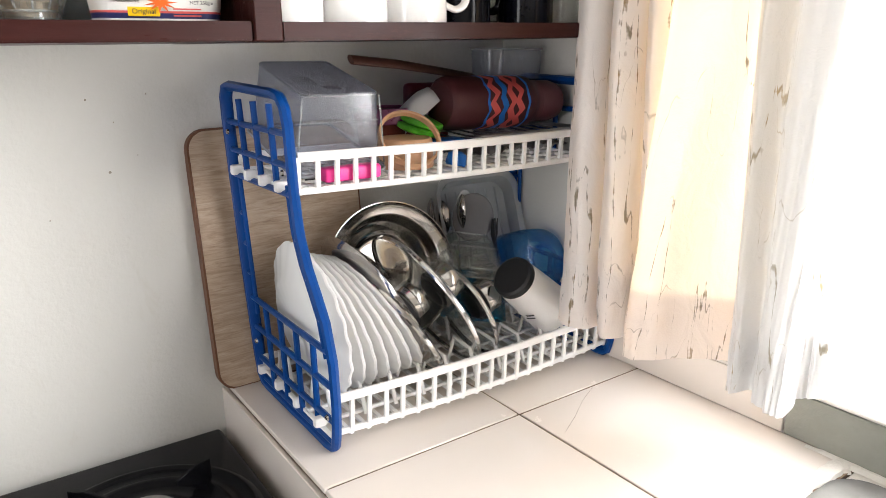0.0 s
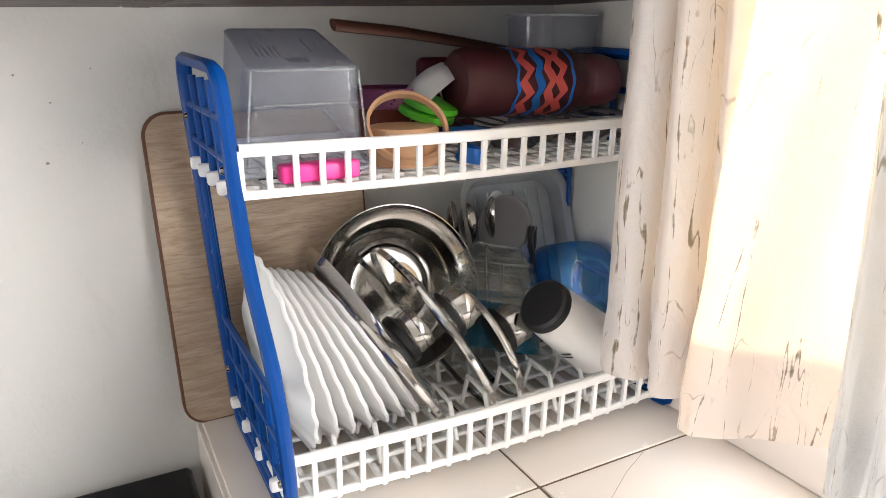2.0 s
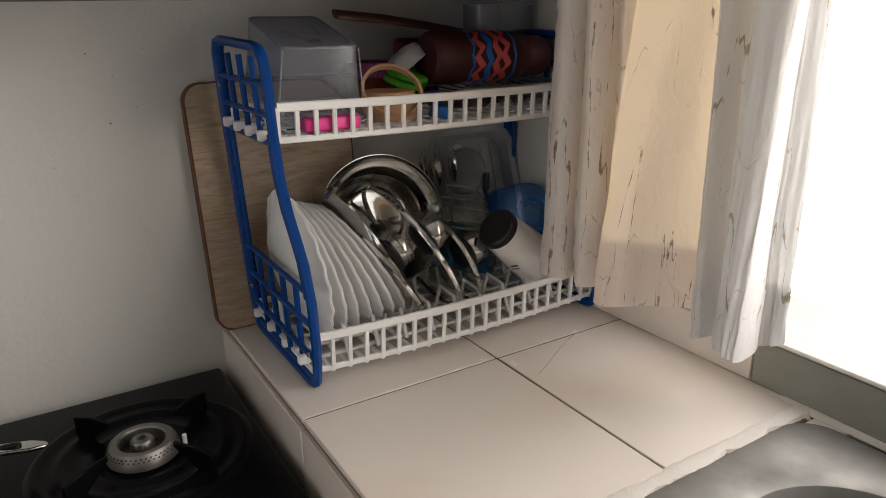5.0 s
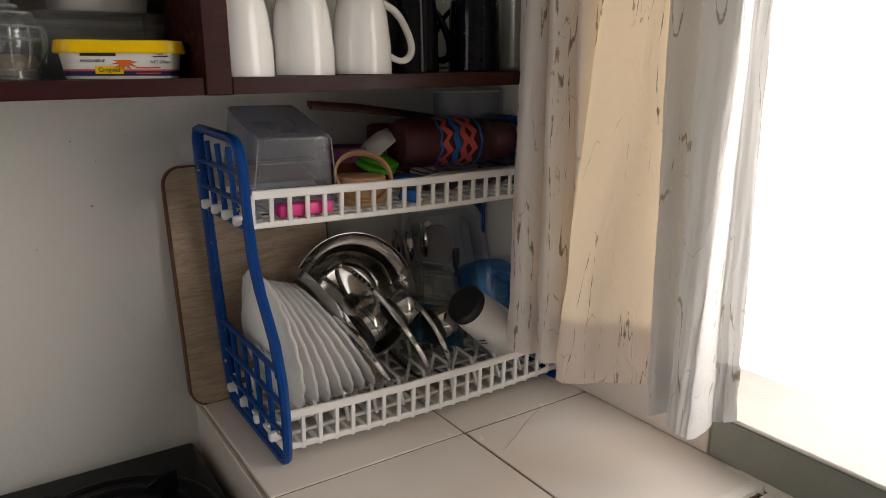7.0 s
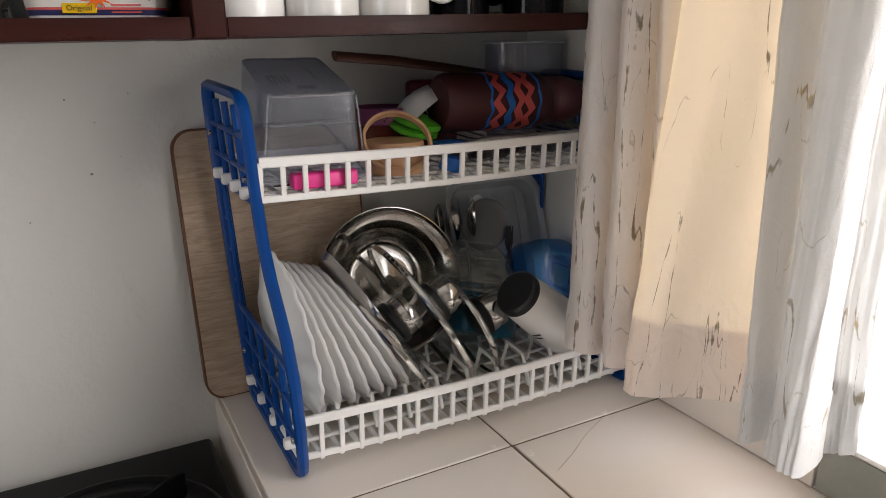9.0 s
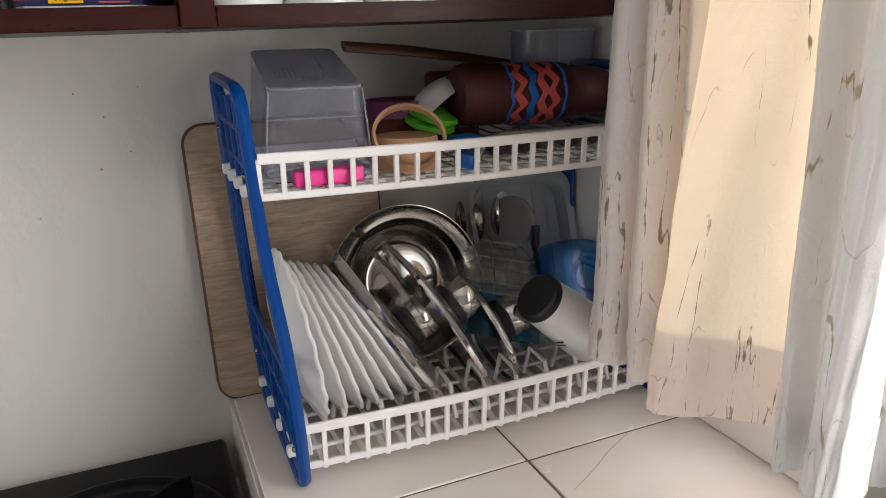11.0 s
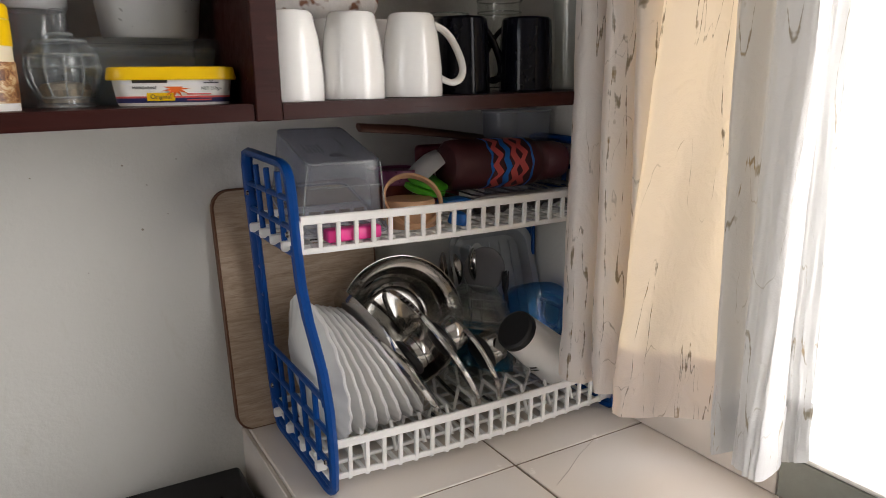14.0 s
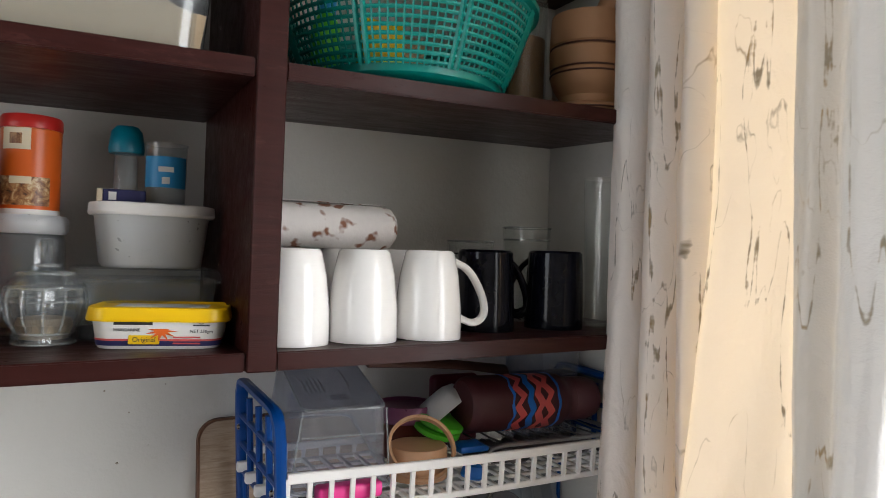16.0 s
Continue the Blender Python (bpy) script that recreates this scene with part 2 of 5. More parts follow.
opal_l.new(opal_m.outputs[0], opal_n["Material Output"].inputs[0])
BLACKG = plain("black_glazed_china", (0.004, 0.0045, 0.009), 0.10, vary=0.3)
BLACKG.node_tree.nodes["Principled BSDF"].inputs["Specular IOR Level"].default_value = 0.25
BLACKP = plain("black_plastic", (0.012, 0.012, 0.013), 0.5, vary=0.3, scale=40)
ENAMEL = plain("black_enamel", (0.004, 0.004, 0.005), 0.22, vary=0.1, scale=6)
ENAMEL.node_tree.nodes["Principled BSDF"].inputs["Specular IOR Level"].default_value = 0.10
GLASS = film("clear_glass", (0.93, 0.94, 0.93), 0.045, 0.03, 1.5)
SATIN = cloth("white_satin", (0.86, 0.835, 0.82), (0.29, 0.23, 0.15), (0.98, 0.71, 0.38), 0.24, 0.4, 0.016)
SATIN_LINED = cloth("lined_white_satin", (0.78, 0.77, 0.76), (0.38, 0.33, 0.25), (0.80, 0.80, 0.78), 0.17, 0.5, 0.018)


def glow(name, strength):
    m, n, l, b = mat(name)
    e = n.new("ShaderNodeEmission")
    v = coords(n, l, (1, 0.6, 1.6))
    l.new(ramp(n, l, noise_tex(n, l, v, 1.6, 5, 0.55, 0.4), [(0.34, (0.45, 0.49, 0.49)), (0.48, (0.86, 0.88, 0.88)), (0.6, (1, 1, 1))]), e.inputs[0])
    e.inputs[1].default_value = strength
    l.new(e.outputs[0], n["Material Output"].inputs[0])
    return m


OUTSIDE = glow("bright_haze", 3.3)

# ---- building helpers ----


def bm_box(bm, x0, x1, y0, y1, z0, z1, bevel=0.0, seg=2):
    r = bmesh.ops.create_cube(bm, size=1)
    vs = r["verts"]
    bmesh.ops.scale(bm, vec=(x1 - x0, y1 - y0, z1 - z0), verts=vs)
    bmesh.ops.translate(bm, vec=((x0 + x1) / 2, (y0 + y1) / 2, (z0 + z1) / 2), verts=vs)
    if bevel:
        es = list({e for v in vs for e in v.link_edges})
        bmesh.ops.bevel(bm, geom=es, offset=bevel, segments=seg, affect="EDGES", profile=0.5)
    return bm


def box(x0, x1, y0, y1, z0, z1, bevel=0.0, seg=2):
    return bm_box(bmesh.new(), x0, x1, y0, y1, z0, z1, bevel, seg)


def lathe(profile, seg=48, axis="Z"):
    """A turned shape from (radius, height) pairs."""
    bm = bmesh.new()
    rings = []
    for r, z in profile:
        if r < 1e-5:
            rings.append([bm.verts.new((0, 0, z))])
        else:
            rings.append([bm.verts.new((r * math.cos(2 * math.pi * i / seg), r * math.sin(2 * math.pi * i / seg), z)) for i in range(seg)])
    for a, b in zip(rings, rings[1:]):
        for i in range(seg):
            j = (i + 1) % seg
            if len(a) == 1 and len(b) == 1:
                continue
            if len(a) == 1:
                bm.faces.new((a[0], b[j], b[i]))
            elif len(b) == 1:
                bm.faces.new((a[i], a[j], b[0]))
            else:
                bm.faces.new((a[i], a[j], b[j], b[i]))
    bmesh.ops.recalc_face_normals(bm, faces=bm.faces)
    return bm


def tube(bm, pts, r, seg=8, closed=False, flat=1.0):
    """A round rod along points, added to bm."""
    pts = [Vector(p) for p in pts]
    n = len(pts)
    rings = []
    up = None
    for i, p in enumerate(pts):
        a, b = pts[(i - 1) % n] if closed or i else p, pts[(i + 1) % n] if closed or i < n - 1 else p
        d = (b - a).normalized()
        if up is None:
            up = d.orthogonal().normalized()
        side = d.cross(up)
        if side.length < 1e-4:
            side = d.orthogonal()
        side.normalize()
        up = side.cross(d).normalized()
        rad = r[i] if isinstance(r, (list, tuple)) else r
        rings.append([bm.verts.new(p + rad * (math.cos(2 * math.pi * k / seg) * up + flat * math.sin(2 * math.pi * k / seg) * side)) for k in range(seg)])
    pairs = list(zip(rings, rings[1:])) + ([(rings[-1], rings[0])] if closed else [])
    for a, b in pairs:
        for k in range(seg):
            bm.faces.new((a[k], a[(k + 1) % seg], b[(k + 1) % seg], b[k]))
    if not closed:
        bm.faces.new(rings[0][::-1])
        bm.faces.new(rings[-1])
    return bm


def rod(pts, r, seg=8, closed=False, flat=1.0):
    return tube(bmesh.new(), pts, r, seg, closed, flat)


def rounded(w, h, r, seg=6):
    """Outline of a rounded rectangle about the origin."""
    out = []
    for cx, cy, a0 in ((w / 2 - r, h / 2 - r, 0), (-w / 2 + r, h / 2 - r, 90), (-w / 2 + r, -h / 2 + r, 180), (w / 2 - r, -h / 2 + r, 270)):
        for i in range(seg + 1):
            a = radians(a0 + 90 * i / seg)
            out.append((cx + r * math.cos(a), cy + r * math.sin(a)))
    return out


def loft(sections, cap_first=True, cap_last=True):
    """Skin between outlines of the same number of points."""
    bm = bmesh.new()
    rs = [[bm.verts.new(p) for p in s] for s in sections]
    n = len(rs[0])
    for a, b in zip(rs, rs[1:]):
        for i in range(n):
            bm.faces.new((a[i], a[(i + 1) % n], b[(i + 1) % n], b[i]))
    if cap_first:
        bm.faces.new(rs[0][::-1])
    if cap_last:
        bm.faces.new(rs[-1])
    bmesh.ops.recalc_face_normals(bm, faces=bm.faces)
    return bm


def tub_shell(levels, wall=0.0015, seg=6):
    """An open tub: (width, depth, corner radius, height) levels from the base up, with thickness."""
    outer = [[(x, y, z) for x, y in rounded(w, d, r, seg)] for w, d, r, z in levels]
    inner = [[(x, y, z if i else z + wall) for x, y in rounded(w - 2 * wall, d - 2 * wall, max(r - wall, 0.001), seg)] for i, (w, d, r, z) in enumerate(levels)]
    return loft(outer + inner[::-1], True, True)


def smooth_by_angle(me, deg=38):
    bm = bmesh.new()
    bm.from_mesh(me)
    for f in bm.faces:
        f.smooth = True
    lim = radians(deg)
    for e in bm.edges:
        e.smooth = not (len(e.link_faces) == 2 and e.calc_face_angle(0) > lim)
    bm.to_mesh(me)
    bm.free()


def part(name, bm, material, parent=None, label="", at=None):
    """Link a bmesh as one mesh object, under a thing or a part where one is given."""
    me = bpy.data.meshes.new(name)
    bm.to_mesh(me)
    bm.free()
    smooth_by_angle(me)
    me.materials.append(material)
    ob = new(name, me)
    if parent is not None:
        ob.parent = parent
    if at is not None:
        ob.matrix_basis = at
    if label:
        ob["label"] = label
    return ob


def thing(name, label, category, at=None, group=""):
    """An empty at the thing's base that carries its parts."""
    ob = new(name)
    ob.empty_display_size = 0.03
    if at is not None:
        ob.matrix_basis = at
    return tagged(ob, label, category, group)


def setting(name, bm, material, label="", category=""):
    ob = part(name, bm, material)
    return tagged(ob, label, category or name.split("_")[0], kind="structure")


# ---- the room ----
XW, YL, SHELF, UPPER, TOPB, FRONT = 0.555, -0.353, 1.418, 1.710, 1.960, -0.305
WIN_Y0, WIN_Y1, WIN_Z0, WIN_Z1 = -0.47, -2.1, 0.967, 2.15

setting("wall_north", box(-2.3, XW + 0.15, 0.0, 0.15, -0.02, 2.6), WALL, "off-white painted plaster wall with small stains", "wall")
w = box(XW, XW + 0.15, WIN_Y0, 0.0, 0.0, 2.6)
bm_box(w, XW, XW + 0.15, WIN_Y1, WIN_Y0, 0.0, WIN_Z0)
bm_box(w, XW, XW + 0.15, WIN_Y1, WIN_Y0, WIN_Z1, 2.6)
bm_box(w, XW, XW + 0.15, -3.0, WIN_Y1, 0.0, 2.6)
setting("wall_east", w, WALL, "white painted wall with a wide bright window", "wall")
setting("wall_south", box(-2.3, XW + 0.15, -3.15, -3.0, 0.0, 2.6), ROOM, "unseen plain wall, beige to set the bounced light", "wall")
# opening added out of view, so that the fill lamp shines in
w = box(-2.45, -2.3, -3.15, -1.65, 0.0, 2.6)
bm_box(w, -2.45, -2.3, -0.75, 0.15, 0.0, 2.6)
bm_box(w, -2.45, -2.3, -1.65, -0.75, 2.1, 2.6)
setting("wall_west", w, ROOM, "unseen beige wall with an added doorway for fill light", "wall")
setting("floor", box(-2.45, XW + 0.15, -3.15, 0.15, -0.1, -0.02), FLOORM, "grey cement kitchen floor", "floor")
setting("ceiling", box(-2.45, XW + 0.15, -3.15, 0.15, 2.6, 2.7), CEIL, "white painted ceiling", "ceiling")
bd = box(3.2, 3.25, -7.0, 4.0, -2.0, 5.0)
setting("backdrop", bd, OUTSIDE, "overexposed white daylight haze outside the window", "backdrop")

# the worktop: a mortar bed under tiles, higher than the stove ledge
cb = box(0.004, XW - 0.001, -0.69, -0.001, 0.62, 0.8983)
setting("counter_base", cb, GROUT, "mortar bed of the tiled kitchen counter", "counter")
setting("counter_front", box(0.004, XW - 0.001, -1.25, -0.69, 0.62, 0.70), GROUT, "counter slab below the sink", "counter")
setting("stove_ledge", box(-1.2, 0.003, -0.62, -0.001, 0.60, 0.745), PLASTER, "low plastered ledge that carries the stove", "ledge")

# ---- worktop tiles, window, shelf ----
TILES = [  # x0, x1, y0, y1 of each tile of the worktop
    (0.0, 0.2985, YL + 0.0015, -0.001), (0.3015, XW - 0.003, YL + 0.0015, -0.001),
    (0.0, 0.2985, -0.676, YL - 0.0015), (0.3015, XW - 0.003, -0.676, YL - 0.0015)]
base_counter = bpy.data.objects["counter_base"]
for x0, x1, y0, y1 in TILES:
    part("tile", box(x0, x1, y0, y1, 0.892, 0.900 + random.uniform(-0.0004, 0.0004), 0.0012, 1), TILE, base_counter)
# tiles down the end of the worktop beside the stove
for y0, y1 in ((YL + 0.0015, -0.001), (-0.70, YL - 0.0015)):
    part("tile", box(-0.004, 0.0035, y0, y1, 0.64, 0.8865, 0.0012, 1), TILE, base_counter)
# low upstand tiles under the window
east = bpy.data.objects["wall_east"]
for y0, y1, tm in ((-0.594, -0.002, TILE), (-0.95, -0.597, GREYMORTAR), (-1.3, -0.953, GREYMORTAR)):
    part("tile", box(XW - 0.007, XW + 0.001, y0, y1, 0.901, WIN_Z0 - 0.003, 0.0012, 1), tm, east)


def ragged_strip(x0, x1, y, width, z, steps=70):
    """A hand-laid strip of mortar with an uneven edge."""
    bm = bmesh.new()
    rows = []
    for i in range(steps + 1):
        x = x0 + (x1 - x0) * i / steps
        n1, n2 = noise.noise((x * 40, 3.1, 0)), noise.noise((x * 130, 7.7, 0))
        a, b = y + 0.004 * n1 + 0.002 * n2, y - width - 0.006 * n2 - 0.010 * noise.noise((x * 25, 9.0, 0))
        rows.append([bm.verts.new((x, a, z - 0.002)), bm.verts.new((x, a - width * 0.3, z + 0.0022 + 0.001 * n2)), bm.verts.new((x, b + 0.003, z + 0.0025 + 0.0015 * n1)), bm.verts.new((x, b, z - 0.004))])
    for p, q in zip(rows, rows[1:]):
        for k in range(3):
            bm.faces.new((p[k], q[k], q[k + 1], p[k + 1]))
    return bm


setting("sink_mortar", ragged_strip(-0.0, XW - 0.008, -0.662, 0.027, 0.9005), PLASTER, "rough white mortar along the sink edge", "mortar")
gap = ragged_strip(0.0, 0.62, 0.0, 0.016, 0.0, 50)
gap.transform(Matrix.Translation((0.538, -1.25, 0.9)) @ Matrix.Rotation(radians(90), 4, "Z"))
setting("wall_mortar", gap, PLASTER, "rough mortar between the sink and the window wall", "mortar")
setting("sink_bed", box(0.474, 0.546, -0.736, -0.692, 0.86, 0.8975, 0.002, 1), PLASTER, "mortar bed under the corner of the sink", "mortar")
# a hairline crack across a corner of a tile
setting("tile_crack", rod([(0.445, YL - 0.004, 0.9001), (0.40, -0.378, 0.9001), (0.356, -0.405, 0.9001), (0.318, -0.425, 0.9001)], 0.0002, 5), GROUT, "hairline crack in a worktop tile", "crack")


# the inset sink
def sink_thing():
    ob = thing("sink", "brushed stainless steel inset kitchen sink", "sink", pose(0.275, -0.96, 0.9))
    W, D = 0.50, 0.545
    levels = [(W, D, 0.045, -0.004), (W, D, 0.045, 0.003), (W - 0.012, D - 0.012, 0.042, 0.0045), (0.388, 0.43, 0.125, 0.0035), (0.376, 0.418, 0.12, 0.001), (0.366, 0.408, 0.118, -0.012), (0.34, 0.382, 0.11, -0.13), (0.27, 0.31, 0.07, -0.15)]
    secs = []
    for w, d, r, z in levels:
        secs.append([(x, y, z) for x, y in rounded(w, d, r, 8)])
    part("basin", loft(secs, False, True), SINK, ob)
    part("drain", lathe([(0.0, 0.004), (0.03, 0.004), (0.036, 0.002), (0.036, -0.001)], 24), STEEL, ob, at=pose(0, 0, -0.151))
    return ob


sink_thing()

# window: sill, reveal and frame
sill = setting("window_1", box(XW - 0.012, XW + 0.149, WIN_Y1, WIN_Y0, WIN_Z0, WIN_Z0 + 0.006, 0.002, 1), PLASTER, "bright window opening with a worn plaster sill", "window")
wf = box(XW + 0.10, XW + 0.125, WIN_Y0 - 0.03, WIN_Y0, WIN_Z0 + 0.007, WIN_Z1)
part("window_frame", wf, WHITEP, sill)
part("window_frame", box(XW + 0.10, XW + 0.125, WIN_Y1, WIN_Y1 + 0.03, WIN_Z0 + 0.007, WIN_Z1), WHITEP, sill)


# wall shelf of dark timber
def shelf_board(z0, z1, x0, x1, chamfer):
    pts = [(x0, -0.002), (x1, -0.002), (x1, FRONT), (x0 + chamfer, FRONT)] if chamfer else [(x0, -0.002), (x1, -0.002), (x1, FRONT), (x0, FRONT)]
    bm = loft([[(x, y, z0) for x, y in pts], [(x, y, z1) for x, y in pts]])
    bmesh.ops.bevel(bm, geom=list(bm.edges), offset=0.0015, segments=2, affect="EDGES")
    return bm


ws = thing("wall_shelf", "open wall shelf of dark red-brown varnished timber", "shelf", pose(0, 0, 0))
DX0, DX1 = -0.027, 0.003
SAG = 0.015  # the left-hand boards drop away from the divider
SLOPE = 0.018  # the right-hand boards rise slightly towards the window
for z in (SHELF, UPPER):
    sb_left = shelf_board(z - 0.019, z, -0.612, DX0 - 0.0005, 0.277)
    for v in sb_left.verts:
        v.co.z += SAG * (v.co.x - DX0)
    part("shelf_board", sb_left, WOOD, ws)
    sb_right = shelf_board(z - 0.019, z, DX1 + 0.0005, XW - 0.001, 0)
    for v in sb_right.verts:
        v.co.z += SLOPE * max(0.0, v.co.x) + (0.045 * (v.co.y - FRONT) if z == UPPER else 0.0)
    part("shelf_board", sb_right, WOOD, ws)
part("shelf_board", shelf_board(TOPB, TOPB + 0.025, -0.612, XW - 0.001, 0.277), WOOD, ws)
part("divider", box(DX0, DX1, FRONT - 0.003, -0.002, SHELF - 0.0195, TOPB - 0.0005, 0.0015, 1), WOOD, ws)

# ---- the dish rack ----
RX0, RX1 = 0.046, 0.546


def rack_front(z):
    """Depth of the front post of the end panel at a height above the worktop."""
    zs = (0.0, 0.03, 0.07, 0.13, 0.18, 0.21, 0.24, 0.28, 0.32, 0.45)
    ys = (-0.290, -0.299, -0.306, -0.309, -0.299, -0.283, -0.265, -0.251, -0.249, -0.253)
    return float(np.interp(z, zs, ys))


def panel_parts(parent, lean):
    """One end panel in its own frame: x out, y depth, z up from the worktop."""
    def bar(pts, r, name="bar", flat=1.0):
        return part(name, rod([(lean * p[1], p[0], p[1]) for p in pts], r, 8, flat=flat), BLUE, parent)
    zs = [0.012 + i * 0.012 for i in range(34)]
    back = -0.05
    outline = [(rack_front(z), z) for z in zs]
    top = [(rack_front(0.41) + 0.004, 0.428), (rack_front(0.41) + 0.014, 0.439), (rack_front(0.41) + 0.03, 0.442), (back - 0.03, 0.446), (back - 0.012, 0.443), (back - 0.003, 0.430)]
    down = [(back, 0.40), (back + 0.004, 0.2), (back, 0.05), (back - 0.004, 0.02), (back - 0.014, 0.008), (back - 0.03, 0.006)]
    bottom = [(-0.24, 0.006), (-0.275, 0.005), (-0.288, 0.007)]
    loop = outline + top + down + bottom
    part("frame", rod([(lean * z, y, z) for y, z in loop], 0.0085, 8, True, 0.75), BLUE, parent)
    # inner lines of the slotted posts
    bar([(rack_front(z) + 0.017, z) for z in zs if 0.12 < z < 0.34], 0.0035)
    bar([(back - 0.016, z) for z in (0.12, 0.2, 0.28, 0.33)], 0.0035)
    for z in (0.18, 0.225, 0.27):
        bar([(rack_front(z), z), (rack_front(z) + 0.017, z)], 0.003)
        bar([(back, z), (back - 0.016, z)], 0.003)
    # lower and upper lattice
    for lo, hi, rows, cols in ((0.01, 0.142, (0.045, 0.095, 0.142), 4), (0.325, 0.43, (0.325, 0.36, 0.398), 3)):
        for z in rows:
            bar([(rack_front(z), z), (back, z)], 0.0042)
        for k in range(1, cols + 1):
            f = k / (cols + 1)
            bar([(rack_front(lo) * (1 - f) + back * f, lo), (rack_front(hi) * (1 - f) + back * f, hi)], 0.0042)


def flat_bar(path, x, width, thick):
    """A flat moulded bar of rectangular section along (y, z) points, standing across x."""
    secs = []
    for i, (y, z) in enumerate(path):
        a, b = path[max(0, i - 1)], path[min(len(path) - 1, i + 1)]
        d = Vector((b[0] - a[0], b[1] - a[1])).normalized() * (thick / 2)
        secs.append([(x - width / 2, y - d.y, z + d.x), (x + width / 2, y - d.y, z + d.x), (x + width / 2, y + d.y, z - d.x), (x - width / 2, y + d.y, z - d.x)])
    return loft(secs)


def rail_bar(pts, thick, high):
    """A flat rail on edge along points in x, with softened corners."""
    c = min(thick, high) * 0.22
    prof = [(-thick / 2 + c, -high / 2), (thick / 2 - c, -high / 2), (thick / 2, -high / 2 + c), (thick / 2, high / 2 - c), (thick / 2 - c, high / 2), (-thick / 2 + c, high / 2), (-thick / 2, high / 2 - c), (-thick / 2, -high / 2 + c)]
    return loft([[(x, y + u, z + v) for u, v in prof] for x, y, z in pts])


def tray(parent, z, front, back, bow, sag, rail, n=20, tip=0.006):
    """A slatted tray: floor slats that turn up into the front rail."""
    L = RX1 - RX0
    def fy(x):
        return front - bow * math.sin(math.pi * (x / L))
    def sg(x):
        return -sag * math.sin(math.pi * x / L)
    xs = [L * i / 24 for i in range(25)]
    part("rail", rail_bar([(x, fy(x), z + rail + sg(x)) for x in xs], 0.0062, 0.0115), WHITEP, parent)
    part("rail", rail_bar([(x, fy(x) + 0.004, z + sg(x) - 0.001) for x in xs], 0.0055, 0.0085), WHITEP, parent)
    part("rail", rail_bar([(x, back, z + 0.02) for x in (0, L)], 0.005, 0.010), WHITEP, parent)
    for i in range(n + 1):
        x = L * (i + 0.02) / (n + 0.04)
        f, s = fy(x), sg(x)
        part("slat", flat_bar([(f, z + rail + s), (f + 0.002, z + 0.004 + s), (f + 0.004, z - tip + s), (f + 0.014, z - tip - 0.001 + s), (back, z + 0.001), (back, z + 0.02)], x, 0.0052, 0.0046), WHITEP, parent)
    for k in range(1, 6):
        y = front + (back - front) * k / 6
        part("cross_bar", rail_bar([(0, y, z - 0.001), (L / 2, y, z - 0.001 + sg(L / 2) * 0.6), (L, y, z - 0.001)], 0.006, 0.005), WHITEP, parent)


rack = thing("dish_rack", "two-tier dish rack with blue plastic ends and white trays", "dish rack", pose(0, 0, 0.9))
left_end = part("end_panel", rod([(0, -0.29, 0.013), (0, -0.06, 0.013)], 0.005, 8), BLUE, rack, "blue plastic lattice end panel", pose(RX0, 0, 0))
panel_parts(left_end, -0.052)
right_end = part("end_panel", rod([(0, -0.29, 0.013), (0, -0.06, 0.013)], 0.005, 8), BLUE, rack, "blue plastic lattice end panel", pose(RX1, 0, 0))
panel_parts(right_end, 0.0)
low_tray = part("tray", rod([(0, -0.06, 0.0), (RX1 - RX0, -0.06, 0.0)], 0.004, 6), WHITEP, rack, "white slatted plastic tray", pose(RX0, 0, 0.025))
tray(low_tray, 0.0, -0.290, -0.06, 0.006, 0.003, 0.048)
top_tray = part("tray", rod([(0, -0.06, 0.0), (RX1 - RX0 + 0.012, -0.06, 0.0)], 0.004, 6), WHITEP, rack, "white slatted plastic tray", pose(RX0 - 0.012, 0, 0.331))
tray(top_tray, 0.0, -0.252, -0.06, 0.004, 0.002, 0.040, tip=0.0005)
# screws at the tray ends
for y, z in ((-0.236, 0.352), (-0.062, 0.385), (-0.290, 0.052), (-0.062, 0.075)):
    part('screw', lathe([(0, 0.003), (0.003, 0.0025), (0.0042, 0.0)], 14), STEEL, rack, at=pose(RX0 - 0.052 * z - 0.006, y, z, 0, -90, 0))
# white hooks of the trays that show through the ends
for zt, cols, f0 in ((0.028, 4, -0.29), (0.332, 4, -0.252)):
    for k in range(cols):
        y = f0 + 0.035 + (-0.05 - f0 - 0.05) * k / (cols - 1)
        part("hook", box(RX0 - 0.052 * zt - 0.0105, RX0 - 0.052 * zt + 0.006, y - 0.0055, y + 0.0055, zt - 0.006, zt + 0.008, 0.003, 2), WHITEP, rack)
# upright plate prongs in the lower tray
for i in range(11):
    x = RX0 + 0.014 + i * 0.0470
    part("prong", rod([(x, -0.262, 0.022), (x, -0.245, 0.062), (x, -0.205, 0.066), (x, -0.190, 0.022), (x, -0.130, 0.022), (x, -0.118, 0.060), (x, -0.090, 0.060), (x, -0.080, 0.022)], 0.0031, 6), WHITEP, rack)

# ---- more materials for the things ----
FROST = film("frosted_plastic", (0.52, 0.53, 0.56), 0.20, 0.16, 1.4)
CLOUDY = film("cloudy_plastic", (0.82, 0.84, 0.87), 0.42, 0.22, 1.35)
CLEARP = film("clear_plastic", (0.70, 0.72, 0.73), 0.10, 0.08, 1.5)
# for pale rods on edges and cut ridges: highlights put into the colour
EDGE_GLINT = film("glass_edge_glint", (0.75, 0.78, 0.78), 0.28, 0.05, 1.6)
MILKY = plain("milky_plastic", (0.68, 0.70, 0.71), 0.3, vary=0.08, transmit=0.35)
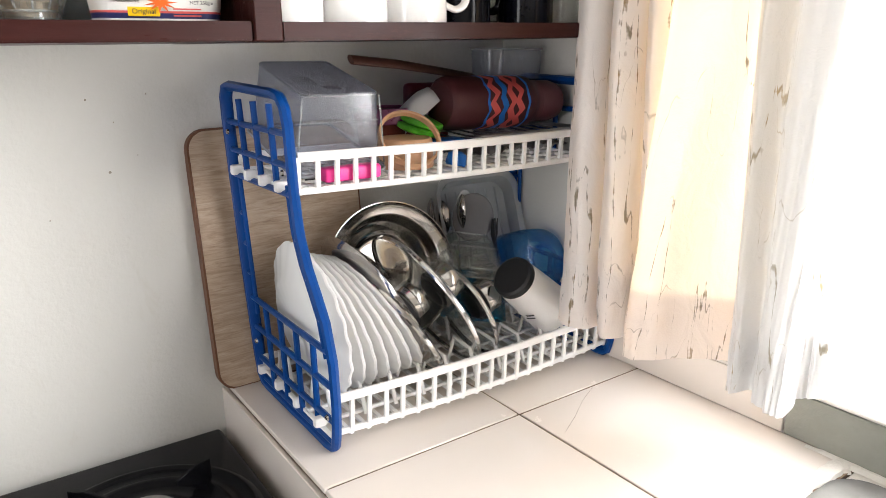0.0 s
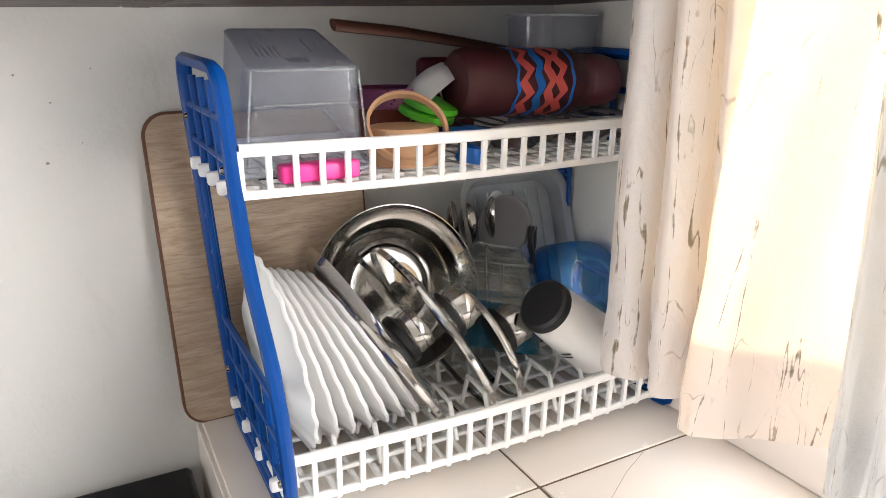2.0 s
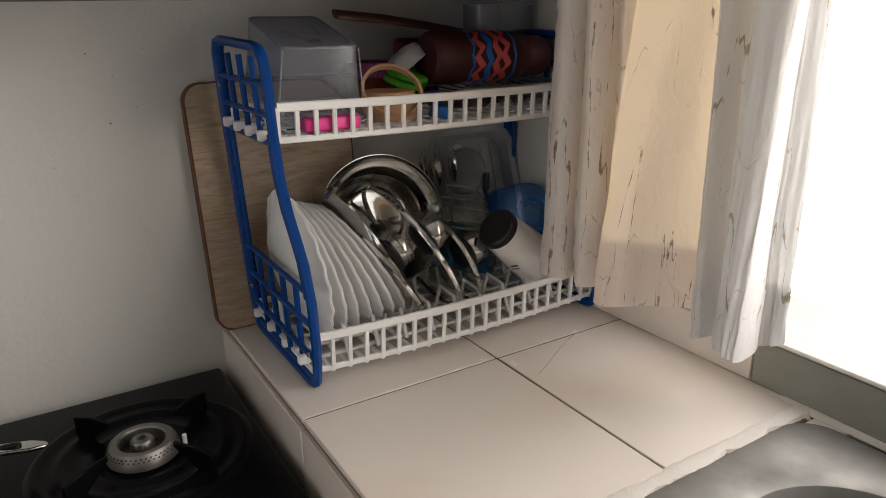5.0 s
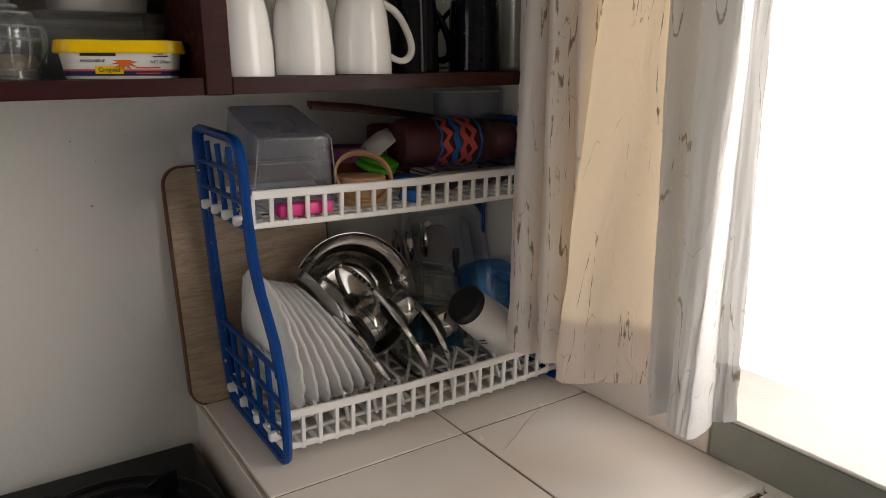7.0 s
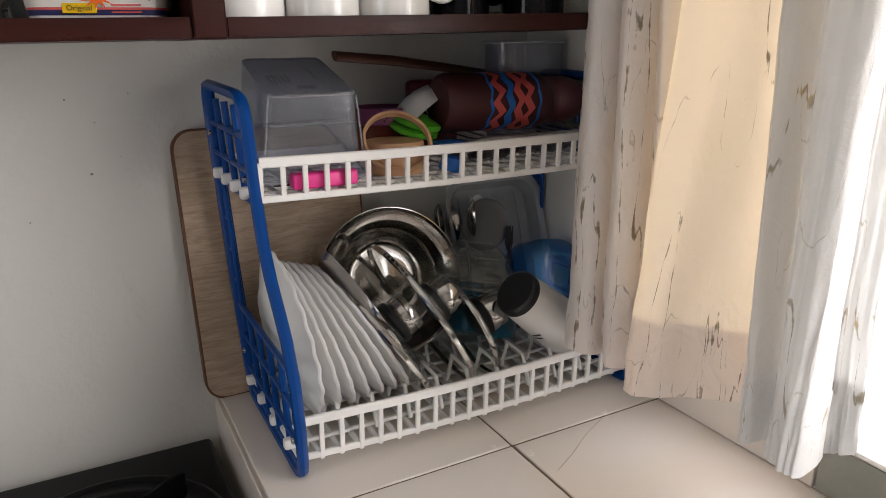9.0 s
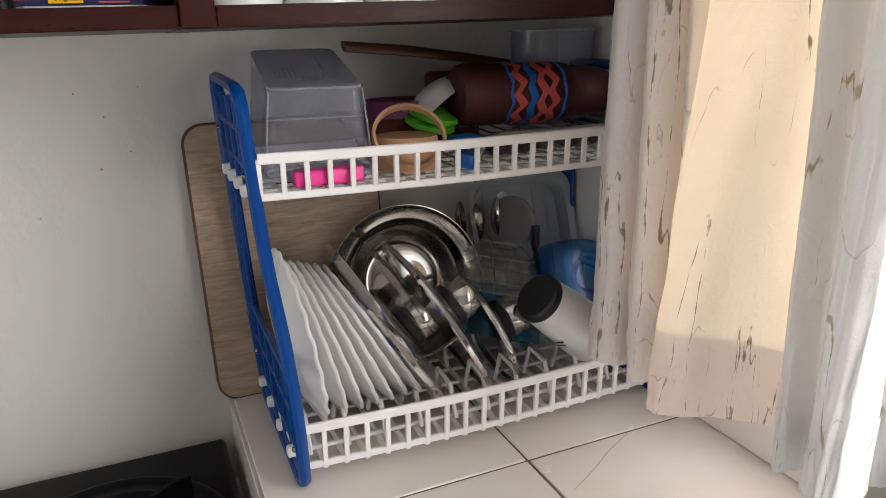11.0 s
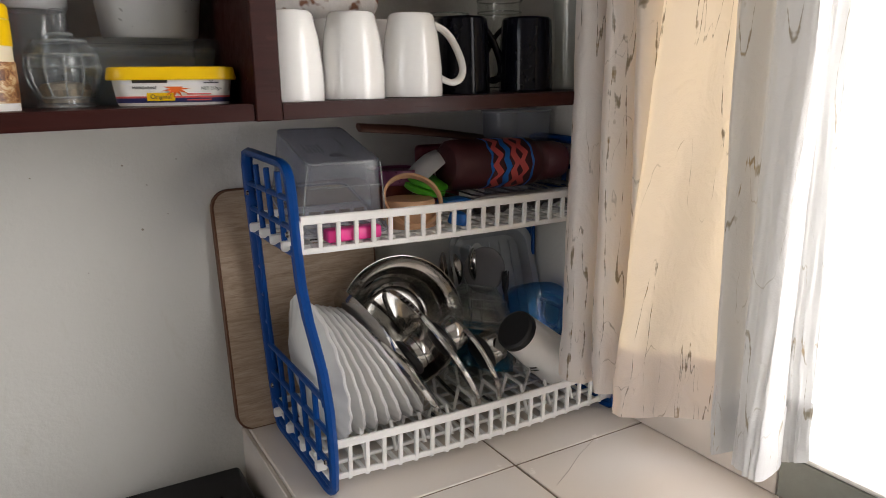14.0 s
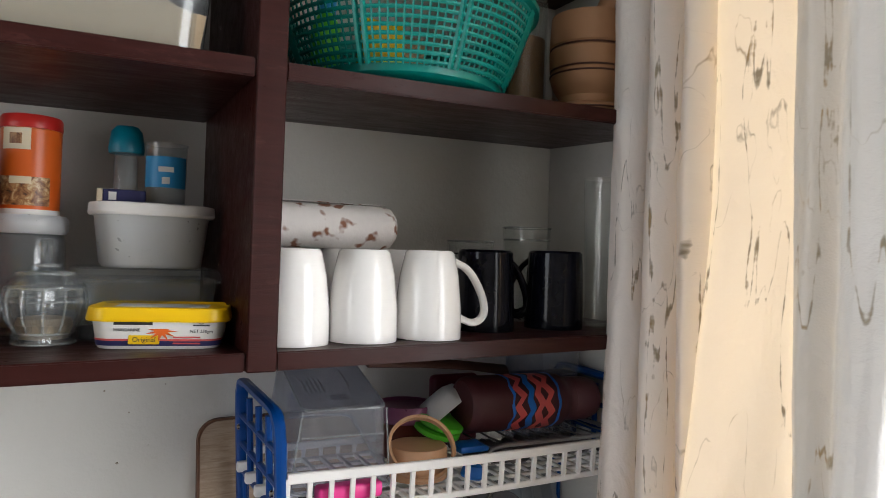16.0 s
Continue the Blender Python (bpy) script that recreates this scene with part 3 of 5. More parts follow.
BLUEGLASS = film("blue_plastic_clear", (0.22, 0.50, 0.72), 0.17, 0.10, 1.4)
TEALGLASS = film("teal_glass", (0.16, 0.46, 0.58), 0.16, 0.05, 1.45)
PINK = plain("pink_plastic", (0.85, 0.05, 0.30), 0.35, vary=0.06)
PURPLE = plain("purple_plastic", (0.23, 0.05, 0.13), 0.3, transmit=0.3)
BEIGE = plain("beige_plastic", (0.62, 0.36, 0.20), 0.4, vary=0.06)
GREEN = plain("green_plastic", (0.10, 0.52, 0.03), 0.35)
SKYBLUE = plain("bright_blue_plastic", (0.01, 0.14, 0.52), 0.35)
MAROON = plain("maroon_paint", (0.055, 0.010, 0.012), 0.55, vary=0.15)
DARKRED = plain("dark_red_plastic", (0.12, 0.008, 0.022), 0.4)
CORAL = plain("coral_print", (0.62, 0.10, 0.09), 0.4, vary=0.1)
BROWNW = plain("dark_brown_wood", (0.075, 0.028, 0.018), 0.5, vary=0.3, scale=25, relief=0.001)
EDGEBAND = plain("brown_edge_band", (0.13, 0.055, 0.028), 0.6, vary=0.35, scale=50, relief=0.001)
TURNED = plain("turned_light_wood", (0.40, 0.21, 0.105), 0.5, vary=0.2, scale=22, relief=0.0008)
TEALBLUE = plain("teal_blue_plastic", (0.0, 0.17, 0.25), 0.35)
TEAL = plain("teal_plastic", (0.0, 0.21, 0.18), 0.35, vary=0.12)
YELLOW = plain("yellow_plastic", (0.80, 0.50, 0.0), 0.35, vary=0.05)
ORANGE = plain("orange_print", (0.66, 0.12, 0.015), 0.35, vary=0.12)
REDP = plain("red_plastic", (0.50, 0.022, 0.018), 0.35)
PAPER = plain("white_label_paper", (0.78, 0.77, 0.74), 0.55, vary=0.04)
CREAMP = plain("cream_label_paper", (0.72, 0.62, 0.44), 0.55, vary=0.1)
NAVY = plain("navy_print", (0.02, 0.022, 0.10), 0.45)
# dark print, also the painted shade inside the burner's gap and holes
INK_SHADE = plain("dark_print_and_hole_shade", (0.03, 0.028, 0.03), 0.5)
REDINK = plain("red_print", (0.55, 0.02, 0.03), 0.45)
SKY = plain("light_blue_print", (0.03, 0.28, 0.58), 0.4, vary=0.15)


def food_print():
    """A small printed picture of cooked food: mottled browns, cream and dark specks."""
    m, n, l, b = mat("food_print")
    v = coords(n, l)
    l.new(ramp(n, l, noise_tex(n, l, v, 95.0, 4, 0.65, 0.8), [(0.30, (0.03, 0.015, 0.01)), (0.43, (0.20, 0.075, 0.025)), (0.54, (0.42, 0.22, 0.09)), (0.62, (0.62, 0.48, 0.28)), (0.72, (0.30, 0.06, 0.02))]), b.inputs["Base Color"])
    b.inputs["Roughness"].default_value = 0.4
    return m


FOODBROWN = food_print()
DARKJAR = plain("dark_sauce", (0.018, 0.012, 0.010), 0.15, vary=0.4, coat=0.5)
AMBER = film("amber_glass", (0.55, 0.33, 0.20), 0.18, 0.05, 1.45)
HONEY = plain("honey_jar", (0.16, 0.085, 0.02), 0.12, vary=0.3, coat=0.5)
LABELGREEN = plain("pale_green_label", (0.20, 0.36, 0.30), 0.5, vary=0.2)
FLOUR = plain("flour", (0.42, 0.32, 0.21), 0.95, vary=0.12, relief=0.002)
GRAIN = plain("brown_sugar", (0.30, 0.17, 0.08), 0.9, vary=0.25, relief=0.002)
GOLD = plain("gold_lid", (0.50, 0.33, 0.09), 0.3, metal=1.0)


def printed_paper():
    m, n, l, b = mat("flower_print_paper")
    v = coords(n, l)
    spots = ramp(n, l, noise_tex(n, l, v, 42.0, 2, 0.5), [(0.58, (0, 0, 0)), (0.65, (1, 1, 1))])
    base = mix(n, l, noise_tex(n, l, v, 30.0, 5), (0.66, 0.62, 0.59), (0.78, 0.75, 0.73))
    l.new(mix(n, l, spots, base, (0.24, 0.10, 0.055)), b.inputs["Base Color"])
    b.inputs["Roughness"].default_value = 0.75
    bump(n, l, b, noise_tex(n, l, v, 90.0, 5), 0.5, 0.002)
    return m


TISSUE = printed_paper()
BURNERM = plain("dark_aluminium", (0.27, 0.26, 0.25), 0.45, metal=1.0, vary=0.35, scale=90, relief=0.001)
BURNER = plain("worn_aluminium", (0.42, 0.41, 0.40), 0.42, metal=1.0, vary=0.3, scale=90, relief=0.001)


def text(s, size, material, parent, at, label=""):
    """Raised lettering; the built-in font, as a mesh."""
    cu = bpy.data.curves.new("lettering", "FONT")
    cu.body, cu.size, cu.extrude, cu.align_x, cu.align_y = s, size, 0.0002, "CENTER", "CENTER"
    tmp = bpy.data.objects.new("lettering_source", cu)
    scene.collection.objects.link(tmp)
    bpy.context.view_layer.update()
    me = bpy.data.meshes.new_from_object(tmp)
    bpy.data.objects.remove(tmp)
    me.materials.clear()
    me.materials.append(material)
    ob = new("lettering", me)
    ob.parent = parent
    ob.matrix_basis = at
    if label:
        ob["label"] = label
    return ob


def ribbon(r, a0, a1, z0, z1, seg=14, thick=0.0004, top=None):
    """A label wrapped round a cylinder between two angles (degrees)."""
    bm = bmesh.new()
    inn, out = [], []
    for i in range(seg + 1):
        f = i / seg
        a = radians(a0 + (a1 - a0) * f)
        zt = z1 if top is None else top(f)
        zb = z0 if not callable(z0) else z0(f)
        for lst, rr in ((inn, r), (out, r + thick)):
            lst.append((bm.verts.new((rr * math.cos(a), rr * math.sin(a), zb)), bm.verts.new((rr * math.cos(a), rr * math.sin(a), zt))))
    for k in range(seg):
        bm.faces.new((out[k][0], out[k + 1][0], out[k + 1][1], out[k][1]))
        bm.faces.new((inn[k + 1][0], inn[k][0], inn[k][1], inn[k + 1][1]))
        bm.faces.new((inn[k][1], out[k][1], out[k + 1][1], inn[k + 1][1]))
        bm.faces.new((inn[k + 1][0], out[k + 1][0], out[k][0], inn[k][0]))
    for k in (0, seg):
        f = (inn[k][0], out[k][0], out[k][1], inn[k][1])
        bm.faces.new(f if k == 0 else f[::-1])
    return bm


def shell(profile, thick):
    """Closed profile for a hollow turned vessel: outside up, inside down."""
    inner = [(max(r - thick, 0.0005), z) for r, z in profile if r > thick]
    inner[0] = (inner[0][0], inner[0][1] + thick)
    return [(0, profile[0][1])] + profile + inner[::-1] + [(0, inner[0][1])]


def aim(at, way, spin=0.0):
    """A pose whose z axis points along way."""
    q = Vector(way).to_track_quat("Z", "Y").to_matrix().to_4x4()
    return Matrix.Translation(at) @ q @ Matrix.Rotation(radians(spin), 4, "Z")


# ---- chipped board behind the rack ----
def lean_board():
    ob = thing("wooden_board", "oak-look laminate board with brown edge leaning on the wall", "board", pose(0.112, -0.045, 0.9005, -5.0, -0.8, 0))
    w, h, t = 0.262, 0.388, 0.016
    out = rounded(w, h, 0.028, 8)
    inn = rounded(w - 0.006, h - 0.006, 0.026, 8)
    part("edge_band", loft([[(x, 0, z + h / 2) for x, z in out], [(x, t, z + h / 2) for x, z in out]]), EDGEBAND, ob, "chipped dark brown edge")
    part("face", loft([[(x, -0.0012, z + h / 2) for x, z in inn], [(x, 0.002, z + h / 2) for x, z in inn]]), OAK, ob, "light oak-grain laminate face")
    return ob


lean_board()


# ---- things in the lower tray ----
def plate_mesh(r, scallop=0.0):
    """A dinner plate with its axis on z; the rim may be scalloped."""
    seg = 96
    prof = [(0.0, 0.0), (0.55 * r, 0.0), (0.62 * r, 0.004), (0.80 * r, 0.012), (0.965 * r, 0.0195), (0.992 * r, 0.0205), (1.0 * r, 0.0225), (0.992 * r, 0.0248), (0.97 * r, 0.0235), (0.80 * r, 0.0155), (0.63 * r, 0.0075), (0.55 * r, 0.0035), (0.0, 0.0035)]
    bm = bmesh.new()
    rings = []
    for pr, z in prof:
        if pr == 0:
            rings.append([bm.verts.new((0, 0, z))])
            continue
        ring = []
        for i in range(seg):
            a = 2 * math.pi * i / seg
            k = (pr / r) ** 4
            rr = pr * (1 + scallop * k * math.cos(20 * a))
            ring.append(bm.verts.new((rr * math.cos(a), rr * math.sin(a), z + 0.10 * scallop * k * math.sin(20 * a + 0.6))))
        rings.append(ring)
    for a, b in zip(rings, rings[1:]):
        for i in range(seg):
            j = (i + 1) % seg
            if len(a) == 1:
                bm.faces.new((a[0], b[j], b[i]))
            elif len(b) == 1:
                bm.faces.new((a[i], a[j], b[0]))
            else:
                bm.faces.new((a[i], a[j], b[j], b[i]))
    bmesh.ops.recalc_face_normals(bm, faces=bm.faces)
    return bm


PLATES = [(0.052, 0.111, -8), (0.071, 0.104, -14), (0.086, 0.104, -18), (0.102, 0.105, -21.5), (0.118, 0.105, -25), (0.134, 0.106, -28), (0.150, 0.106, -30.5)]
first = None
for i, (x, r, lean) in enumerate(PLATES):
    m = pose(x, -0.174, 0.924 + r * math.cos(radians(lean)), 0, 90 + lean, 0) @ Matrix.Rotation(radians(17 * i), 4, "Z")
    if first is None or i == 1:
        first = part("dinner_plate", plate_mesh(r, 0.0045 if i else 0.010), OPAL, at=m)
        tagged(first, "white scalloped dinner plate standing in the rack" if i else "translucent white scalloped plate at the end of the row", "plate", "plates in the rack")
    else:
        copy_thing(first, m)
tagged(part("round_tray", lathe([(0, 0), (0.104, 0), (0.112, 0.004), (0.116, 0.012), (0.117, 0.013), (0.112, 0.006), (0.104, 0.002), (0, 0.002)], 64), BASIN, at=pose(0.172, -0.160, 1.030, 0, 90 - 28, 0)), "thin steel plate leaning on the white plates", "plate")


def pan_lid(centre, way, r, knob, name_label):
    ob = thing("pan_lid", name_label, "lid", aim(centre, way), "pan lids")
    dome = [(0.012, 0.020), (0.4 * r, 0.018), (0.75 * r, 0.010), (0.965 * r, 0.0), (0.965 * r, -0.003), (0.74 * r, 0.0065), (0.4 * r, 0.0145), (0.012, 0.0165)]
    part("glass", lathe(dome + [dome[0]], 64), GLASS, ob, "clear glass dome")
    part("rim", lathe([(0.965 * r, 0.0018), (0.985 * r, 0.0025), (r, 0.0005), (r, -0.0035), (0.985 * r, -0.0055), (0.965 * r, -0.0035), (0.965 * r, 0.0018)], 64), STEEL, ob, "polished steel rim")
    part("knob_base", lathe([(0, 0.018), (0.029, 0.018), (0.032, 0.021), (0.032, 0.028), (0.028, 0.031), (0, 0.031)], 32), BLACKP, ob, "black plastic collar")
    part("knob", lathe([(0, 0.031), (0.0275, 0.031), (0.0290, 0.034), (0.0290, 0.031 + knob), (0.0270, 0.034 + knob), (0.004, 0.033 + knob), (0, 0.033 + knob)], 32), STEEL, ob, "polished steel knob")
    part("screw_plate", lathe([(0, 0.010), (0.006, 0.010), (0.024, 0.013), (0.026, 0.0155), (0, 0.0155)], 24), BLACKP, ob, "black washer with a screw")
    return ob


pan_lid((0.196, -0.184, 1.012), (0.83, -0.03, 0.55), 0.110, 0.020, "glass pan lid with steel rim leaning on the plates")
pan_lid((0.258, -0.182, 1.030), (0.87, -0.03, 0.49), 0.119, 0.022, "large glass pan lid with steel rim and knob")
pan_lid((0.332, -0.182, 0.996), (0.93, -0.03, 0.36), 0.080, 0.022, "small glass pan lid with steel knob and black collar")
tagged(part("glass_saucer", lathe(shell([(0.03, 0), (0.055, 0.006), (0.068, 0.014)], 0.002), 48), GLASS, at=aim((0.392, -0.175, 0.995), (0.95, -0.05, 0.3))), "clear glass saucer standing in the rack", "saucer")

BOWL = [(0.018, 0.0030), (0.034, 0.0016), (0.050, 0.0), (0.060, 0.002), (0.070, 0.009), (0.077, 0.018), (0.083, 0.021), (0.087, 0.030), (0.090, 0.039), (0.0935, 0.041), (0.1060, 0.044), (0.1090, 0.047), (0.1095, 0.049)]
tagged(part("steel_bowl", lathe(shell(BOWL, 0.0012), 96), BASIN, at=aim((0.2525, -0.062, 1.044), (-0.10, -0.95, 0.26))), "polished stainless steel basin with wide rim standing on edge", "bowl")

# clear bowls nested upside down, with teal ones under them
for k, (dx, dz, mt) in enumerate(((0.0, 0.0, GLASS), (0.004, -0.016, GLASS))):
    b = part("glass_bowl", lathe(shell([(0.028, 0), (0.032, 0.003), (0.052, 0.022), (0.066, 0.052), (0.068, 0.056)], 0.0025), 56), mt, at=pose(0.392 + dx, -0.115, 1.098 + dz, 172, 14, 0))
    tagged(b, "clear glass bowl turned upside down", "bowl", "glass bowls")
    # light rings that stand in for the bright edges of the glass
    for rr, zz in ((0.0672, 0.055), (0.052, 0.022), (0.030, 0.001)):
        part("rim_glint", rod([(rr * math.cos(radians(a)), rr * math.sin(radians(a)), zz) for a in range(0, 360, 9)], 0.0014, 6, True), EDGE_GLINT, b)
for x, y, z in ((0.372, -0.120, 0.995), (0.415, -0.140, 0.985)):
    tagged(part("teal_tumbler", lathe(shell([(0.024, 0), (0.026, 0.004), (0.030, 0.06), (0.031, 0.075)], 0.002), 32), TEALGLASS, at=pose(x, y, z + 0.04, 160, 18, 0)), "teal patterned glass tumbler turned upside down", "tumbler", "teal tumblers")


def white_cup():
    ob = thing("travel_cup", "white insulated cup with a black base lying in the rack", "cup", aim((0.374, -0.247, 1.060), (0.76, 0.10, -0.62)))
    part("body", lathe(shell([(0.0325, 0.006), (0.034, 0.02), (0.040, 0.118), (0.0405, 0.122)], 0.002), 48), WHITEP, ob)
    part("base", lathe([(0, -0.004), (0.029, -0.004), (0.0325, -0.001), (0.0335, 0.004), (0.0335, 0.009), (0, 0.009)], 48), BLACKP, ob, "black rubber base")
    part("print", ribbon(0.0385, 236, 256, 0.060, 0.064), INK_SHADE, ob)
    part("print", ribbon(0.0388, 240, 262, 0.070, 0.073), INK_SHADE, ob)
    return ob


white_cup()
jug = thing("blue_jug", "translucent blue plastic jug lying on its side", "jug", aim((0.498, -0.185, 1.050), (0.14, 0.93, -0.33)))
part("body", lathe(shell([(0.030, 0.0), (0.046, 0.003), (0.054, 0.012), (0.057, 0.05), (0.056, 0.11), (0.05, 0.122)], 0.0018), 56), BLUEGLASS, jug)
part("base_mark", lathe([(0.020, -0.0015), (0.024, -0.0022), (0.028, -0.0015), (0.024, 0.0005), (0.020, -0.0015)], 32), BLUEGLASS, jug)
for k in range(9):
    part("rib", ribbon(0.0565, 20 * k + 170, 20 * k + 178, 0.02, 0.045, 3, 0.0012), BLUEGLASS, jug)

TRAYFILM = film("grey_clear_tray", (0.72, 0.74, 0.76), 0.40, 0.2, 1.35)
tr = thing("plastic_tray", "translucent white ribbed plastic tray leaning on the wall", "tray", pose(0.456, -0.100, 0.945, 72, 0, 0) @ pose(0, 0.125, 0))
part("shell", tub_shell([(0.150, 0.205, 0.03, 0.0), (0.165, 0.22, 0.033, 0.022), (0.182, 0.238, 0.036, 0.026)], 0.0018), TRAYFILM, tr)
for k in range(6):
    part("rib", rod([(-0.055 + 0.022 * k, -0.09, 0.0025), (-0.055 + 0.022 * k, 0.09, 0.0025)], 0.0022, 6), TRAYFILM, tr)


def cutlery(at, way, length, head, label, material=STEEL, name="spoon", spin=0, bowl=(0.0165, 0.030)):
    ob = thing(name, label, name.replace("_", " "), aim(at, way, spin), "cutlery in the rack")
    part("handle", rod([(0, 0, 0), (0.001, 0, length * 0.5), (0, 0, length)], [0.0045, 0.003, 0.0025], 8, flat=0.45), material, ob)
    bm = bmesh.new()
    bmesh.ops.create_uvsphere(bm, u_segments=20, v_segments=12, radius=1)
    for v in bm.verts:
        x, y, z = v.co
        v.co = (x * bowl[0], (y * 0.25 + 0.35 * (x * x + z * z)) * 0.02, length + bowl[1] * (z + 0.85))
    part(head, bm, material, ob)
    return ob


for k, (x, y, z, dx, dy, spin) in enumerate(((0.362, -0.070, 0.94, -0.24, 0.02, 10), (0.372, -0.075, 0.94, -0.14, 0.02, -30), (0.384, -0.066, 0.94, -0.06, 0.03, 40), (0.396, -0.085, 0.94, 0.00, 0.02, 70))):
    cutlery((x, y, z), (dx, dy, 0.9), 0.150 + 0.012 * (k % 2), "bowl", "stainless steel tablespoon standing with its bowl up", BASIN, spin=spin)
cutlery((0.412, -0.100, 0.94), (0.06, 0.10, 0.95), 0.140, "bowl", "grey nylon skimmer with a round head", plain("grey_nylon", (0.09, 0.085, 0.09), 0.35), "skimmer", 20, (0.040, 0.042))
cutlery((0.415, -0.080, 0.94), (0.05, 0.08, 0.95), 0.155, "bowl", "dark steel serving spoon", DULL, "serving_spoon", -20, (0.016, 0.036))
for k in range(3):
    x0 = 0.448 + 0.010 * k
    fk = thing("fork", "black table fork standing with its tines up", "fork", aim((x0, -0.118, 0.94), (0.06 - 0.07 * k, 0.10, 0.95), 25), "cutlery in the rack")
    part("handle", rod([(0, 0, 0), (0, 0.002, 0.10), (0, 0, 0.135)], [0.0045, 0.003, 0.004], 8, flat=0.5), BLACKP, fk)
    for j in (-1, 0, 1):
        part("tine", rod([(0, 0, 0.132), (0.0048 * j, 0.0, 0.145), (0.0052 * j, 0.002, 0.172)], [0.0032, 0.0024, 0.0010], 6), BLACKP, fk)
tagged(part("cutlery_cup", lathe(shell([(0.036, 0), (0.040, 0.055), (0.042, 0.058)], 0.0018), 40), CLEARP, at=pose(0.392, -0.078, 0.930)), "translucent plastic cup that holds cutlery", "cutlery cup")

# ---- things in the upper tray ----
FL = 1.2355
bx = thing("storage_box", "frosted plastic food box turned upside down", "box", pose(0.113, -0.128, 1.259, 12.5, 0, -4) @ Matrix.Diagonal((0.9, 1, 1, 1)))
part("shell", tub_shell([(0.112, 0.170, 0.012, 0.0), (0.114, 0.172, 0.014, -0.004), (0.122, 0.180, 0.016, -0.050), (0.130, 0.188, 0.016, -0.088), (0.142, 0.200, 0.018, -0.091), (0.142, 0.200, 0.018, -0.098)], 0.0018), FROST, bx, at=pose(0, 0, 0.100))
for k in range(5):
    part("moulded_line", box(-0.040 + 0.006 * k, -0.038 + 0.006 * k, -0.035 - 0.004 * (k % 2), 0.0, 0.1002, 0.1012), FROST, bx)
part("moulded_line", box(-0.012, 0.012, -0.06, -0.045, 0.1002, 0.1010, 0.0005, 1), FROST, bx)
part("moulded_line", box(0.022, 0.024, -0.02, 0.03, 0.1002, 0.1012), FROST, bx)
# pale rods paint the brighter edges of the box
for sx in (-1, 1):
    part("edge_glint", rod([(sx * 0.0555, -0.0845, 0.0985), (sx * 0.0615, -0.0905, 0.050), (sx * 0.0655, -0.0945, 0.012)], 0.0012, 6), EDGE_GLINT, bx)
part("edge_glint", rod([(x, y, 0.0995) for x, y in rounded(0.112, 0.170, 0.012)], 0.0012, 6, True), EDGE_GLINT, bx)
part("edge_glint", rod([(x, y, 0.004) for x, y in rounded(0.143, 0.201, 0.018)], 0.0018, 6, True), CLOUDY, bx)
part("edge_glint", rod([(-0.055, -0.0885, 0.068), (0.055, -0.0885, 0.068)], 0.0009, 6), EDGE_GLINT, bx)
part("rim_line", box(-0.056, 0.056, -0.1002, -0.0985, 0.0, 0.004), BLACKP, bx, "black seal at the rim")
tagged(part("pink_sponge_box", box(0.072, 0.150, -0.247, -0.226, FL, FL + 0.018, 0.004, 3), PINK), "bright pink plastic soap box", "soap box")

cup = thing("beige_cup", "squat beige plastic cup with hoop handle on the rack", "cup", pose(0.222, -0.188, FL))
part("body", lathe([(0.0395, 0.0), (0.0400, 0.002), (0.0385, 0.036), (0.0365, 0.0395), (0, 0.0400), (0, 0.037), (0.0350, 0.0365), (0.0370, 0.0), (0.0395, 0.0)], 56), BEIGE, cup)
part("hoop_handle", lathe([(0.0405, -0.004), (0.0440, -0.005), (0.0450, 0.0), (0.0440, 0.005), (0.0405, 0.004), (0.0405, -0.004)], 64), BEIGE, cup, at=aim((-0.002, -0.016, 0.0395), (-0.12, -0.74, 0.66)))
pp = thing("plastic_tub", "brown plastic tub with a see-through purple lid", "tub", pose(0.244, -0.100, FL + 0.002))
part("body", lathe(shell([(0.036, 0), (0.039, 0.003), (0.042, 0.052), (0.043, 0.055)], 0.002), 44), plain("brown_red_plastic", (0.12, 0.022, 0.012), 0.35), pp)
part("lid", lathe([(0.045, 0.050), (0.0465, 0.052), (0.0455, 0.064), (0.043, 0.072), (0.041, 0.0725), (0.038, 0.068), (0.010, 0.067), (0, 0.067), (0, 0.065), (0.037, 0.066), (0.043, 0.060), (0.045, 0.050)], 44), PURPLE, pp, "purple lid with a raised rim")
tagged(part("white_bowl", lathe(shell([(0.020, 0), (0.034, 0.005), (0.044, 0.016), (0.049, 0.030), (0.0505, 0.034)], 0.0026), 48), WHITEP, at=aim((0.280, -0.108, 1.318), (0.50, -0.45, -0.72))), "small white plastic bowl tipped over", "bowl")
tagged(part("red_box", box(0.295, 0.375, -0.085, -0.065, FL, 1.342, 0.008, 3), DARKRED), "dark red plastic lid standing upright", "lid")
for z, dx in ((1.272, 0.0), (1.282, 0.006)):
    tagged(part("green_lid", lathe([(0, 0), (0.030, 0), (0.033, 0.002), (0.033, 0.008), (0.030, 0.009), (0, 0.0085)], 40), GREEN, at=pose(0.268 + dx, -0.150, z + 0.006, 14, 10, 0)), "bright green plastic lid", "lid", "green lids")
tagged(part("blue_scoop", box(0.280, 0.325, -0.20, -0.165, 1.258, 1.268, 0.004, 2), SKYBLUE), "bright blue plastic scoop", "scoop")
